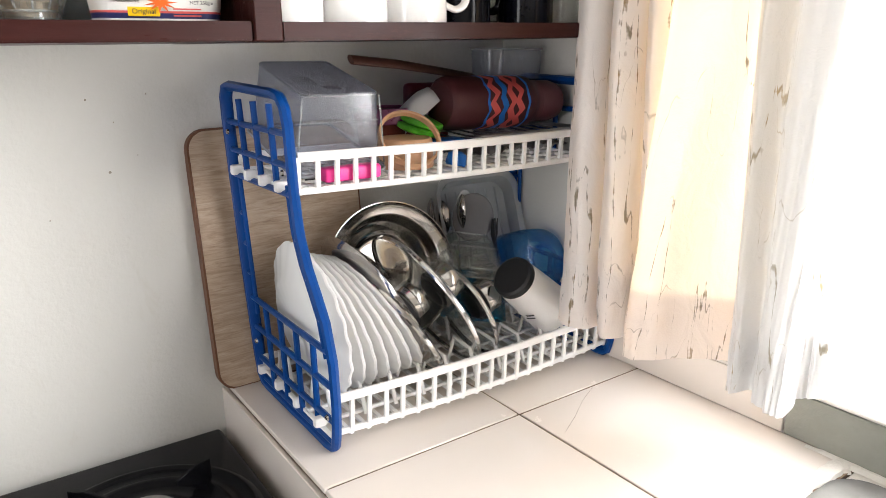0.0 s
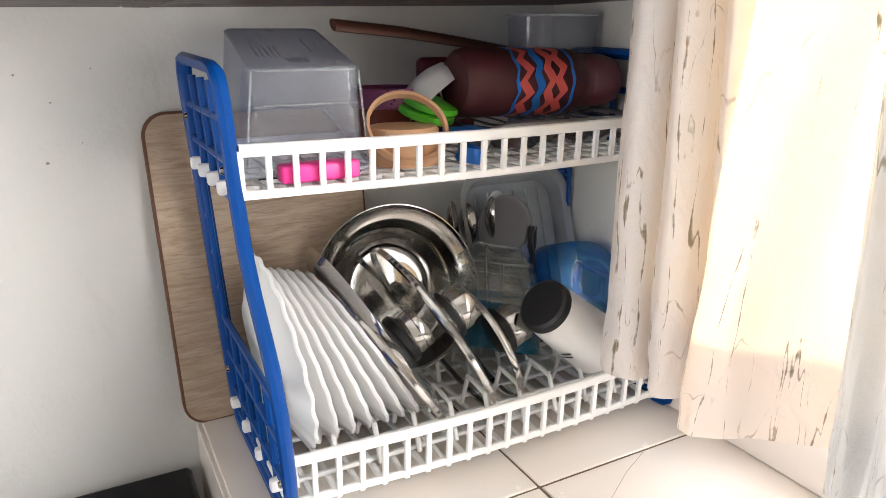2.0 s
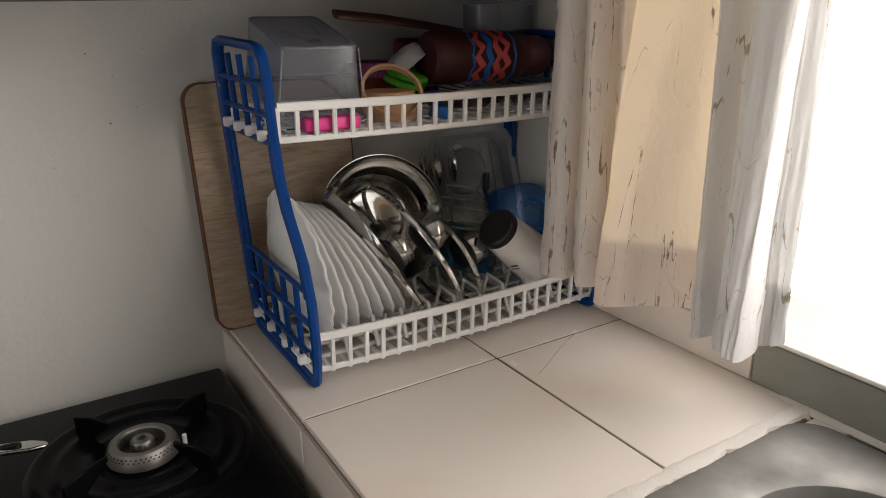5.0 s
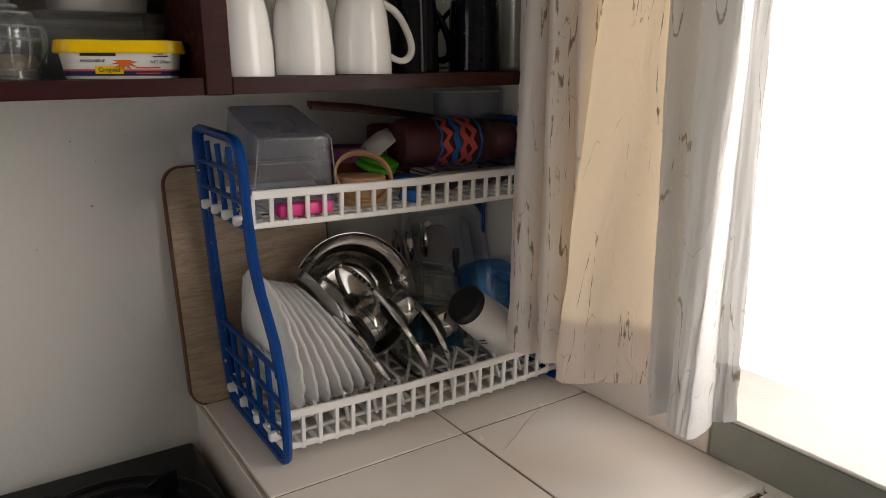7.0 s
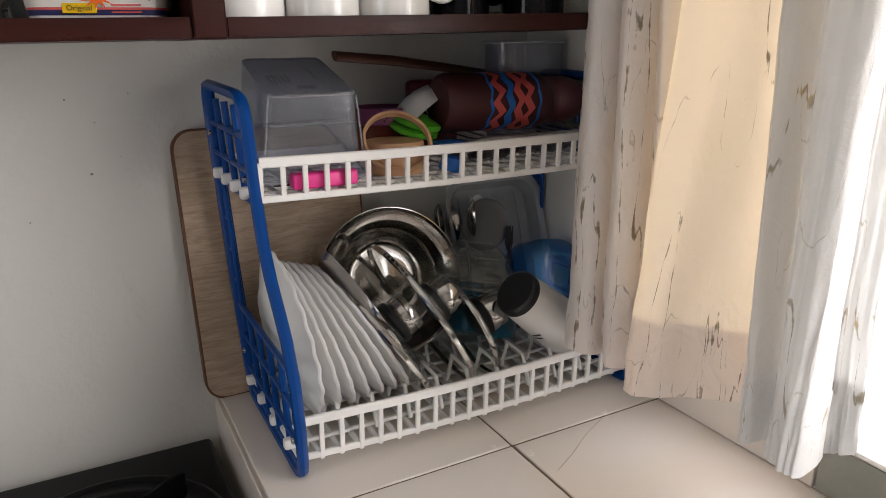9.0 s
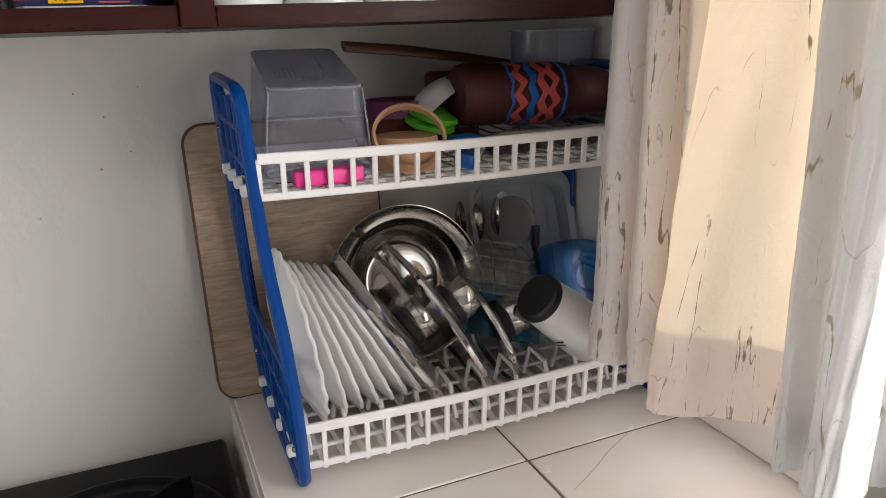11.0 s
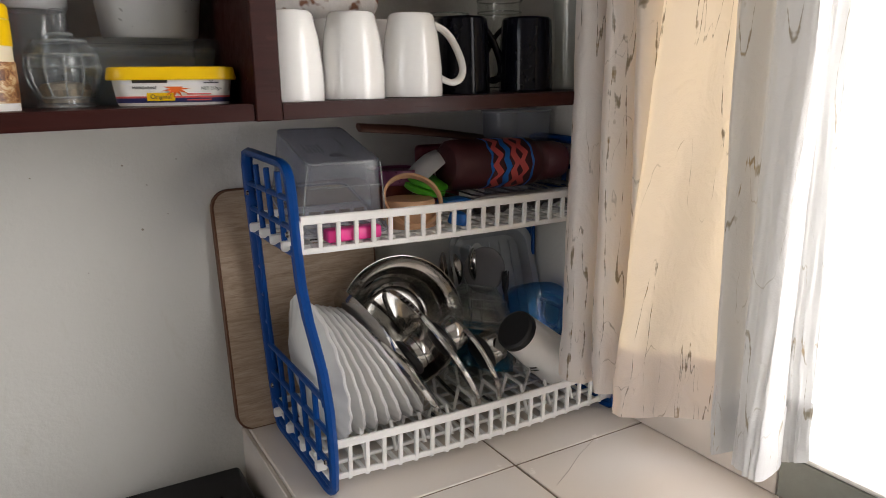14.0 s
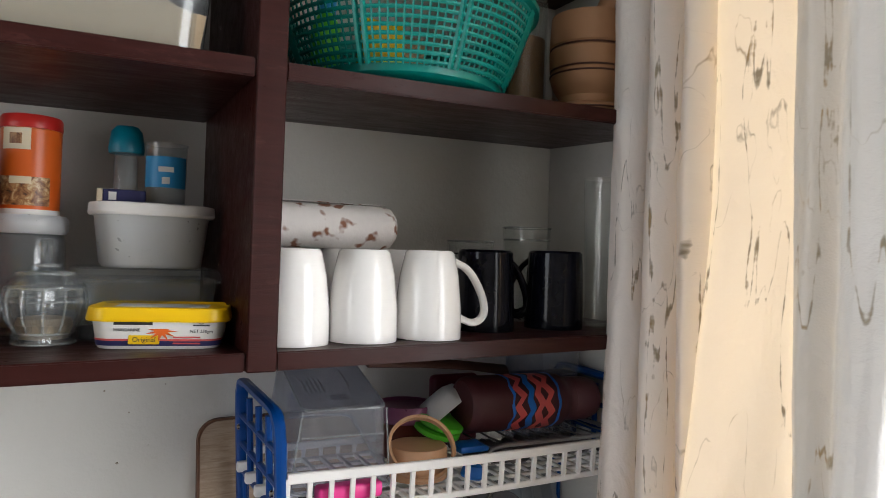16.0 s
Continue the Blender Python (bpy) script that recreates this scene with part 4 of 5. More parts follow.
tagged(part("bottle_stopper", lathe([(0, 0), (0.013, 0), (0.015, 0.003), (0.013, 0.016), (0.006, 0.020), (0, 0.020)], 28), SKYBLUE, at=pose(0.282, -0.225, FL, 0, 12, 0)), "small blue plastic stopper", "stopper")

wire = thing("wire_trivet", "bent steel wire trivet with a patterned mat", "trivet", pose(0.408, -0.165, FL))
part("wire", rod([(-0.105, -0.055, 0.006), (-0.095, -0.060, 0.034), (-0.075, -0.060, 0.037), (0.12, -0.060, 0.036), (0.128, -0.03, 0.036), (0.128, 0.05, 0.036), (-0.08, 0.05, 0.036)], 0.0032, 8), BURNER, wire)
for k in range(9):
    part("wire", rod([(-0.09 + 0.026 * k, -0.060, 0.034), (-0.088 + 0.026 * k, 0.0, 0.031), (-0.09 + 0.026 * k, 0.05, 0.034)], 0.0014, 6), DULL, wire)
mat_bm = bmesh.new()
bmesh.ops.create_grid(mat_bm, x_segments=46, y_segments=24, size=0.5)
for v in mat_bm.verts:
    n1 = noise.noise((v.co.x * 14, v.co.y * 9, 1.3))
    v.co = (v.co.x * 0.21, v.co.y * 0.10, 0.012 + 0.009 * n1 + 0.004 * noise.noise((v.co.x * 40, v.co.y * 30, 5)))
part("mat", mat_bm, plain("crumpled_foil", (0.30, 0.29, 0.28), 0.35, metal=0.7, vary=0.9, scale=120, relief=0.002), wire, "crumpled dark grey foil")

fl = thing("vacuum_flask", "maroon vacuum flask with coral and blue zigzag bands, lying down", "flask", aim((0.298, -0.165, 1.316), (0.995, 0.02, -0.02)))
part("body", lathe([(0, 0.0), (0.032, 0.0), (0.0375, 0.005), (0.0390, 0.012), (0.0390, 0.152), (0.0375, 0.160), (0.0335, 0.166), (0.0320, 0.172), (0.0320, 0.180), (0, 0.180)], 64), MAROON, fl)
part("lid", lathe([(0, 0.178), (0.0315, 0.178), (0.0325, 0.182), (0.0320, 0.212), (0.0285, 0.226), (0.020, 0.232), (0, 0.233)], 56), MAROON, fl, "maroon cup lid")


def zig(base, amp, per, ph):
    return lambda f: base + amp * (4 * abs((f * per + ph) % 1 - 0.5) - 1)


for z0, w, mt, amp, ph in ((0.062, 0.004, SKYBLUE, 0.002, 0.1), (0.074, 0.011, CORAL, 0.006, 0.0), (0.092, 0.010, SKYBLUE, 0.003, 0.3), (0.107, 0.011, CORAL, 0.004, 0.6), (0.123, 0.011, CORAL, 0.005, 0.1), (0.141, 0.004, SKYBLUE, 0.001, 0.5)):
    part("band", ribbon(0.0391, 0, 359.5, zig(z0 - w / 2, amp, 9, ph), z0, 144, 0.0004, zig(z0 + w / 2, amp, 9, ph + 0.12)), mt, fl)
cb2 = thing("clear_container", "clear plastic container with a blue lid standing on edge", "container", pose(0.489, -0.088, FL))
part("body", tub_shell([(0.115, 0.060, 0.022, 0.0), (0.120, 0.064, 0.024, 0.10), (0.122, 0.066, 0.024, 0.157)], 0.0016), FROST, cb2)
part("rim", rod([(x, y, 0.157) for x, y in rounded(0.124, 0.068, 0.025)], 0.0018, 6, True), CLOUDY, cb2)
part("lid", box(-0.055, 0.055, -0.022, 0.022, 0.092, 0.104, 0.003, 2), NAVY, cb2, "dark blue lid inside")
tagged(part("wooden_spatula", rod([(0.160, -0.156, 1.3785), (0.25, -0.132, 1.371), (0.34, -0.110, 1.3595), (0.415, -0.094, 1.347)], [0.008, 0.0085, 0.008, 0.010], 10, flat=0.55), BROWNW), "dark wooden cooking spatula resting across the flask", "spatula")

# ---- curtains ----


def curtain(name, label, low, high, z0, z1, material, hem, bottom_lift=None, pleat=0.0026):
    """A hanging cloth through plan points (x, y), low ones at the hem and high ones at the rod."""
    def fine(pts, n=200):
        # smooth spline through the plan points
        out, m = [], len(pts) - 1
        for i in range(n + 1):
            f = i / n * m
            k = min(int(f), m - 1)
            t = f - k
            p0, p1, p2, p3 = (pts[max(0, min(m, k + j))] for j in (-1, 0, 1, 2))
            out.append(tuple(0.5 * (2 * b + (c - a) * t + (2 * a - 5 * b + 4 * c - d) * t * t + (3 * b - 3 * c + d - a) * t ** 3) for a, b, c, d in zip(p0, p1, p2, p3)))
        return out
    lo, hi = fine(low), fine(high)
    arc = [0.0]
    for a, b in zip(lo, lo[1:]):
        arc.append(arc[-1] + math.dist(a, b))
    rows = 90

    def sheet(za, zb, nrow, shift):
        bm = bmesh.new()
        uvl = bm.loops.layers.uv.new("UVMap")
        grid, info = [], {}
        for j in range(nrow + 1):
            row = []
            for i, (p, q) in enumerate(zip(lo, hi)):
                zl = za + (bottom_lift(i / 200) if bottom_lift else 0.0)
                z = zl + (zb - zl) * j / nrow
                f = min(1.0, (z - z0) / 0.58)
                f = f * f * (3 - 2 * f) * 0.5 + f * 0.5
                low_ruck = max(0.0, 1.0 - (z - z0) / 0.22)
                wob = 0.005 * noise.noise((i * 0.06, z * 5, 2.0)) + (0.0016 + 0.004 * low_ruck) * noise.noise((i * 0.13, z * 22, 4.0))
                wob += pleat * (0.6 + noise.noise((i * 0.05, z * 2.0, 3.0))) * math.sin(0.40 * i + 2.4 * noise.noise((i * 0.03, z * 1.6, 6.0)))
                x = p[0] + (q[0] - p[0]) * f + wob + shift
                y = p[1] + (q[1] - p[1]) * f + 0.003 * noise.noise((i * 0.04, z * 5, 8.0))
                v = bm.verts.new((x, y, z))
                info[v] = (arc[i], z)
                row.append(v)
            grid.append(row)
        for a, b in zip(grid, grid[1:]):
            for k in range(200):
                f = bm.faces.new((a[k], a[k + 1], b[k + 1], b[k]))
                for lp in f.loops:
                    lp[uvl].uv = info[lp.vert]
        return bm
    ob = part(name, sheet(z0, z1, rows, 0.0), material)
    tagged(ob, label, "curtain")
    part("hem", sheet(z0 + 0.001, z0 + hem, 10, 0.0025), material, ob)
    return ob


# plan of the folds: the near curtain crosses from the wall to the window, its last fold swings out at the hem
HIGH1 = [(0.486, -0.352), (0.502, -0.325), (0.500, -0.300), (0.480, -0.284), (0.458, -0.282), (0.438, -0.296), (0.433, -0.318), (0.456, -0.334), (0.496, -0.332), (0.446, -0.350), (0.434, -0.368), (0.462, -0.386), (0.500, -0.384),
         (0.448, -0.402), (0.436, -0.422), (0.460, -0.440), (0.500, -0.438), (0.442, -0.456), (0.434, -0.478), (0.444, -0.502), (0.456, -0.530), (0.468, -0.556), (0.478, -0.590), (0.484, -0.612)]
LOW1 = [(0.466, -0.376), (0.485, -0.348), (0.480, -0.318), (0.460, -0.303), (0.436, -0.302), (0.410, -0.313), (0.402, -0.335), (0.418, -0.360), (0.460, -0.362), (0.412, -0.382), (0.405, -0.402), (0.418, -0.422), (0.464, -0.424),
        (0.425, -0.440), (0.418, -0.446), (0.428, -0.449), (0.460, -0.440), (0.390, -0.453), (0.378, -0.472), (0.388, -0.490), (0.412, -0.512), (0.444, -0.545), (0.466, -0.582), (0.480, -0.612)]
curtain("curtain", "white satin curtain with gold crack print, cream where daylight shines through", LOW1, HIGH1, 1.000, 2.22, SATIN, 0.100, lambda f: 0.016 * f + 0.004 * math.sin(f * 14))
# the far curtain: a front layer that turns back on itself at its leading edge
HIGH2 = [(0.458, -0.546), (0.443, -0.556), (0.438, -0.574), (0.464, -0.588), (0.436, -0.612), (0.434, -0.634), (0.438, -0.652), (0.452, -0.655), (0.480, -0.640), (0.496, -0.624), (0.502, -0.628), (0.505, -0.636), (0.508, -0.646)]
LOW2 = [(0.446, -0.570), (0.430, -0.578), (0.424, -0.592), (0.450, -0.601), (0.422, -0.618), (0.419, -0.630), (0.424, -0.641), (0.440, -0.646), (0.480, -0.636), (0.504, -0.622), (0.510, -0.628), (0.516, -0.637), (0.521, -0.648)]
curtain("curtain", "lined greyish white satin curtain with gold crack print, hanging open", LOW2, HIGH2, 0.986, 2.22, SATIN_LINED, 0.075, lambda f: 0.010 * math.sin(f * 6.0), 0.0010)
rodc = thing("curtain_rod", "thin white curtain rod over the window", "curtain rod", pose(0, 0, 2.225))
part("pole", rod([(0.48, -0.25, 0), (0.48, -2.3, 0)], 0.008, 12), WHITEP, rodc)
for y in (-0.26, -2.29):
    part("bracket", box(0.48, XW - 0.001, y - 0.006, y + 0.006, -0.004, 0.012), WHITEP, rodc)

# ---- the gas stove ----
ST = 0.832
stove = thing("gas_stove", "black enamel two-burner gas stove beside the counter", "stove", pose(0, 0, 0))
part("body", box(-0.74, -0.018, -0.46, -0.022, 0.765, ST, 0.008, 3), ENAMEL, stove)
for x in (-0.70, -0.06):
    for y in (-0.42, -0.06):
        part("foot", lathe([(0, 0), (0.014, 0), (0.016, 0.004), (0.013, 0.021), (0, 0.021)], 16), BLACKP, stove, at=pose(x, y, 0.7455))
for bx0 in (-0.170, -0.560):
    by = -0.212
    part("drip_pan", lathe([(0.0, 0.001), (0.056, 0.0008), (0.062, 0.0035), (0.068, 0.0035), (0.074, 0.0012), (0.090, 0.0016), (0.096, 0.0050), (0.104, 0.0052), (0.110, 0.0022), (0.120, 0.0030), (0.127, 0.0062), (0.134, 0.0050), (0.140, 0.0005)], 64), ENAMEL, stove, at=pose(bx0, by, ST))
    bz = part("burner", lathe([(0.046, 0.003), (0.045, 0.010), (0.041, 0.020), (0.0385, 0.0225), (0.031, 0.0225), (0.029, 0.0205), (0.028, 0.004), (0.0155, 0.004), (0.0150, 0.019), (0.0125, 0.0235), (0.006, 0.0245), (0.0055, 0.018), (0, 0.018)], 56), BURNERM, stove, "perforated aluminium burner ring", pose(bx0, by, ST))
    # dark ring and disc put where only shade fills the gap and hole
    part("groove", lathe([(0.0156, 0.006), (0.0279, 0.006)], 40), INK_SHADE, bz, "dark ring for the shade in the burner gap")
    part("cap_hole_shade", lathe([(0, 0.0185), (0.0054, 0.0185)], 20), INK_SHADE, bz)
    # dark beads drawn for the shade inside the gas ports
    for ring_r, ring_z, cnt, sz in ((0.0437, 0.0150, 44, 0.0013), (0.0422, 0.0185, 44, 0.0013), (0.0146, 0.0200, 14, 0.0012)):
        holes = bmesh.new()
        for k in range(cnt):
            a = 2 * math.pi * (k + 0.5 * (ring_z > 0.017)) / cnt
            r = bmesh.ops.create_icosphere(holes, subdivisions=1, radius=sz)
            bmesh.ops.translate(holes, vec=(ring_r * math.cos(a), ring_r * math.sin(a), ring_z), verts=r["verts"])
        tagged(part("gas_hole_shade", holes, INK_SHADE, bz), kind="stuff")
    part("igniter", rod([(0.050, -0.012, 0.002), (0.050, -0.012, 0.018)], 0.003, 8), WHITEP, stove, at=pose(bx0, by, ST))
    for k, a in enumerate((35, 125, 215, 305)):
        leg = loft([[(0.118, -0.004, 0.002), (0.118, 0.004, 0.002), (0.118, 0.004, 0.030), (0.118, -0.004, 0.030)], [(0.090, -0.003, 0.004), (0.090, 0.003, 0.004), (0.090, 0.003, 0.034), (0.090, -0.003, 0.034)], [(0.055, -0.002, 0.026), (0.055, 0.002, 0.026), (0.055, 0.002, 0.033), (0.055, -0.002, 0.033)]])
        bmesh.ops.bevel(leg, geom=list(leg.edges), offset=0.001, segments=1, affect="EDGES")
        part("pan_support", leg, ENAMEL, stove, at=pose(bx0, by, ST, 0, 0, a))
for x in (-0.17, -0.56):
    part("control_knob", lathe([(0, 0), (0.02, 0), (0.021, 0.004), (0.018, 0.018), (0, 0.02)], 24), BLACKP, stove, at=pose(x, -0.4605, 0.80, 90, 0, 0))

# frying pan on the far burner; its steel handle reaches over the near one
pan = thing("frying_pan", "small frying pan with a flat steel handle", "pan", pose(-0.575, -0.150, ST + 0.0345))
part("body", lathe(shell([(0.075, 0), (0.082, 0.004), (0.098, 0.036), (0.100, 0.040)], 0.0025), 56), ENAMEL, pan)
hd = loft([[(0.10, -0.010, 0.026), (0.10, 0.010, 0.026), (0.10, 0.010, 0.031), (0.10, -0.010, 0.031)], [(0.20, -0.011, 0.014), (0.20, 0.011, 0.014), (0.20, 0.011, 0.020), (0.20, -0.011, 0.020)], [(0.285, -0.011, 0.004), (0.285, 0.011, 0.004), (0.285, 0.011, 0.010), (0.285, -0.011, 0.010)], [(0.303, -0.005, 0.002), (0.303, 0.005, 0.002), (0.303, 0.005, 0.007), (0.303, -0.005, 0.007)]])
bmesh.ops.bevel(hd, geom=list(hd.edges), offset=0.0018, segments=2, affect="EDGES")
hob = part("handle", hd, STEEL, pan, "polished steel handle", pose(0, 0, 0, 0, 0, -7))
part("hanging_hole", loft([[(0.262 + 0.014 * math.cos(a), 0.005 * math.sin(a), z) for a in [2 * math.pi * k / 20 for k in range(20)]] for z in (0.008, 0.0145)]), ENAMEL, hob)

# ---- things on the wall shelf ----


def mug(x, y, z, r, h, taper, material, turn, label, handle=True):
    """A mug standing upside down on its rim."""
    ob = thing("mug", label, "mug", pose(x, y, z + SLOPE * (x + 0.03), 0, 0, turn), "mugs on the shelf")
    prof = [(r, 0.0), (r * 1.005, 0.004), (r * 0.99, h * 0.35), (r * (1 - taper * 0.45), h * 0.72), (r * (1 - taper), h * 0.97), (r * (1 - taper) - 0.003, h), (0, h - 0.001)]
    inn = [(0, h - 0.006)] + [(max(p - 0.0032, 0.001), min(q, h - 0.006)) for p, q in prof[:-1]][::-1]
    part("body", lathe(prof + inn + [prof[0]], 56), material, ob)
    if handle:
        hw = 0.034
        pts = [(r * (1 - taper) * 1.0 + 0.001, 0, h * 0.88), (r + hw * 0.30, 0, h * 0.80), (r + hw * 0.75, 0, h * 0.58), (r + hw, 0, h * 0.36), (r + hw * 0.92, 0, h * 0.22), (r + hw * 0.55, 0, h * 0.155), (r + hw * 0.15, 0, h * 0.20), (r - 0.003, 0, h * 0.25)]
        for _ in range(2):
            cut_pts = [pts[0]]
            for a, b in zip(pts, pts[1:]):
                cut_pts += [tuple(0.75 * u + 0.25 * w for u, w in zip(a, b)), tuple(0.25 * u + 0.75 * w for u, w in zip(a, b))]
            pts = cut_pts + [pts[-1]]
        part("handle", rod(pts, 0.0037, 10, flat=1.4), material, ob)
    return ob


WM = "white glazed mug standing upside down on the shelf"
mug(0.034, -0.248, SHELF, 0.0400, 0.104, 0.26, CHINA, 100, WM)
mug(0.115, -0.250, SHELF, 0.0400, 0.104, 0.26, CHINA, 80, WM)
mug(0.198, -0.252, SHELF, 0.0400, 0.104, 0.26, CHINA, -8, WM + ", handle outwards")
for x in (0.040, 0.125, 0.205):
    mug(x, -0.150, SHELF, 0.0400, 0.104, 0.26, CHINA, 70, WM)
mug(0.305, -0.205, SHELF, 0.0400, 0.106, 0.10, BLACKG, 5, "black glazed mug standing upside down on the shelf")
mug(0.412, -0.215, SHELF, 0.0400, 0.106, 0.08, BLACKG, 120, "black glazed mug standing upside down on the shelf")
for x, y, h, r in ((0.425, -0.125, 0.140, 0.036), (0.330, -0.12, 0.118, 0.034)):
    dg = tagged(part("drinking_glass", lathe(shell([(r * 0.8, 0), (r * 0.82, 0.006), (r, h)], 0.0022), 40), GLASS, at=pose(x, y, SHELF + SLOPE * (x + 0.03))), "clear drinking glass behind the black mugs", "glass", "drinking glasses")
    # pale rings painted as highlights, so that the glass edges show
    for rr, zz in ((r, h), (r * 0.97, h - 0.018), (r * 0.82, 0.006)):
        part("rim", rod([(rr * math.cos(radians(a)), rr * math.sin(radians(a)), zz) for a in range(0, 360, 10)], 0.0012, 6, True), EDGE_GLINT, dg)
tagged(part("tall_glass", lathe(shell([(0.024, 0), (0.027, 0.005), (0.0275, 0.10), (0.031, 0.205), (0.032, 0.21)], 0.0024), 40), GLASS, at=pose(0.490, -0.225, SHELF + SLOPE * 0.52)), "tall slim clear glass beside the black mugs", "glass")

roll = thing("paper_roll", "white paper roll with brown flower print lying on the mugs", "paper roll", aim((0.010, -0.155, SHELF + 0.104 + 0.0305), (1, -0.04, 0)))
rb = lathe([(0, 0), (0.020, 0.0), (0.027, 0.006), (0.0285, 0.02), (0.0285, 0.155), (0.026, 0.17), (0.018, 0.177), (0, 0.177)], 40)
for v in rb.verts:
    v.co.x *= 1.0 + 0.05 * noise.noise((v.co.z * 25, v.co.y * 30, 1))
    v.co.y *= 1.0 + 0.06 * noise.noise((v.co.z * 22, v.co.x * 30, 9))
part("paper", rb, TISSUE, roll)
part("loose_edge", ribbon(0.0300, 60, 105, 0.012, 0.164, 8, 0.0006), TISSUE, roll)

LEFT_SHELF = ("dark_bottle", "flour_box", "food_container", "glass_jar", "honey_jar", "margarine_tub", "match_box", "preserve_jar", "sauce_bottle", "serviette_pack", "spice_canister", "spice_shaker", "sugar_bowl", "teal_cap_bottle", "water_bottle", "white_box", "white_tub")
# margarine tub
mg = thing("margarine_tub", "white margarine tub with a yellow lid", "tub", pose(-0.094, -0.213, SHELF, 0, 0, -14))
part("body", tub_shell([(0.116, 0.076, 0.018, 0.0), (0.120, 0.080, 0.019, 0.003), (0.128, 0.088, 0.020, 0.033)], 0.0015), PAPER, mg)
lid_levels = [(0.137, 0.097, 0.023, 0.028), (0.1385, 0.0985, 0.0235, 0.030), (0.134, 0.094, 0.022, 0.041), (0.131, 0.091, 0.021, 0.042), (0.126, 0.086, 0.019, 0.040)]
part("lid", loft([[(x, y, z) for x, y in rounded(w, d, r)] for w, d, r, z in lid_levels]), YELLOW, mg, "yellow plastic lid")


def band_round(levels, grow, z0, z1):
    (wa, da, ra, za), (wb, db, rb_, zb) = levels
    def at(z):
        f = (z - za) / (zb - za)
        return [(x, y, z) for x, y in rounded(wa + (wb - wa) * f + grow, da + (db - da) * f + grow, ra + (rb_ - ra) * f)]
    return loft([at(z0), at(z1)], False, False)


BODY = [(0.120, 0.080, 0.019, 0.003), (0.128, 0.088, 0.020, 0.033)]
part("band", band_round(BODY, 0.0006, 0.0035, 0.0085), NAVY, mg, "dark blue printed band")
part("band", band_round(BODY, 0.0007, 0.0085, 0.0105), CORAL, mg)
def on_front(x, z, lift=0.0):
    return pose(x, -0.0400 - 0.133 * (z - 0.003) - 0.0005 - lift, z, 90 - 7.6, 0, 0)
# brand mark as plain bars
part("print", box(-0.018, 0.018, -0.0035, 0.0035, 0, 0.0003), INK_SHADE, mg, at=on_front(-0.022, 0.0265) @ Matrix.Diagonal((1, 0.55, 1, 1)))
text("MARGARINE", 0.0045, INK_SHADE, mg, on_front(-0.028, 0.0195))
text("NET 250gm", 0.0046, INK_SHADE, mg, on_front(0.042, 0.0185))
part("print", box(-0.008, 0.008, -0.0006, 0.0006, 0, 0.0003), INK_SHADE, mg, at=on_front(0.042, 0.0245))
part("print", lathe([(0.0016, 0), (0.0024, 0), (0.0024, 0.0003), (0.0016, 0.0003), (0.0016, 0)], 16), INK_SHADE, mg, at=on_front(0.042, 0.0280))
part("label", box(-0.0145, 0.0145, -0.0045, 0.0045, 0, 0.0006, 0.0003, 1), YELLOW, mg, at=on_front(-0.012, 0.0098, 0.0002))
text("Original", 0.0068, INK_SHADE, mg, on_front(-0.012, 0.0098, 0.0010))
burst = bmesh.new()
vs = []
for k in range(22):
    a = 2 * math.pi * k / 22
    rr = 0.013 if k % 2 == 0 else 0.005
    vs.append(burst.verts.new((rr * 1.25 * math.cos(a), rr * math.sin(a) * 0.8, 0)))
burst.faces.new(vs)
part("burst", burst, ORANGE, mg, "orange printed sunburst", on_front(0.004, 0.0185, 0.0001))
for z in (0.0125, 0.0090, 0.0062):
    part("print", box(-0.013, 0.013, -0.0007, 0.0007, 0, 0.0003), CORAL, mg, at=on_front(0.028, z, 0.0004))
part("lid_print", box(-0.045, 0.045, -0.018, 0.018, 0.0402, 0.0406), PAPER, mg, at=pose(0, 0.004, 0))

# food boxes stacked behind it
fb = thing("food_container", "clear plastic food container with its lid on", "container", pose(-0.106, -0.112, SHELF))
part("body", tub_shell([(0.135, 0.110, 0.018, 0), (0.150, 0.122, 0.02, 0.066)], 0.0016), CLEARP, fb)
part("lid", loft([[(x, y, z) for x, y in rounded(w, d, r)] for w, d, r, z in ((0.156, 0.128, 0.021, 0.062), (0.160, 0.131, 0.022, 0.066), (0.158, 0.129, 0.022, 0.076), (0.146, 0.118, 0.018, 0.078), (0.142, 0.114, 0.017, 0.0765))]), CLEARP, fb)
wt = thing("white_tub", "translucent white oval tub with a white lid", "tub", pose(-0.101, -0.120, SHELF + 0.0785))
part("body", tub_shell([(0.104, 0.090, 0.035, 0), (0.110, 0.096, 0.037, 0.004), (0.124, 0.108, 0.042, 0.062)], 0.0018), MILKY, wt)
part("lid", loft([[(x, y, z) for x, y in rounded(w, d, r, 10)] for w, d, r, z in ((0.132, 0.116, 0.045, 0.058), (0.136, 0.119, 0.046, 0.061), (0.134, 0.117, 0.046, 0.071), (0.124, 0.108, 0.042, 0.072), (0.120, 0.104, 0.040, 0.070))]), WHITEP, wt)
ZT = SHELF + 0.0785 + 0.0722
tb = thing("teal_cap_bottle", "small clear bottle with a teal cap", "bottle", pose(-0.130, -0.098, ZT))
part("body", lathe(shell([(0.012, 0), (0.0135, 0.003), (0.0135, 0.052), (0.011, 0.062)], 0.0012), 32), CLEARP, tb)
part("cap", lathe([(0, 0.092), (0.012, 0.092), (0.017, 0.086), (0.020, 0.066), (0.019, 0.060), (0, 0.060)], 32), TEALBLUE, tb, "teal rounded cap")
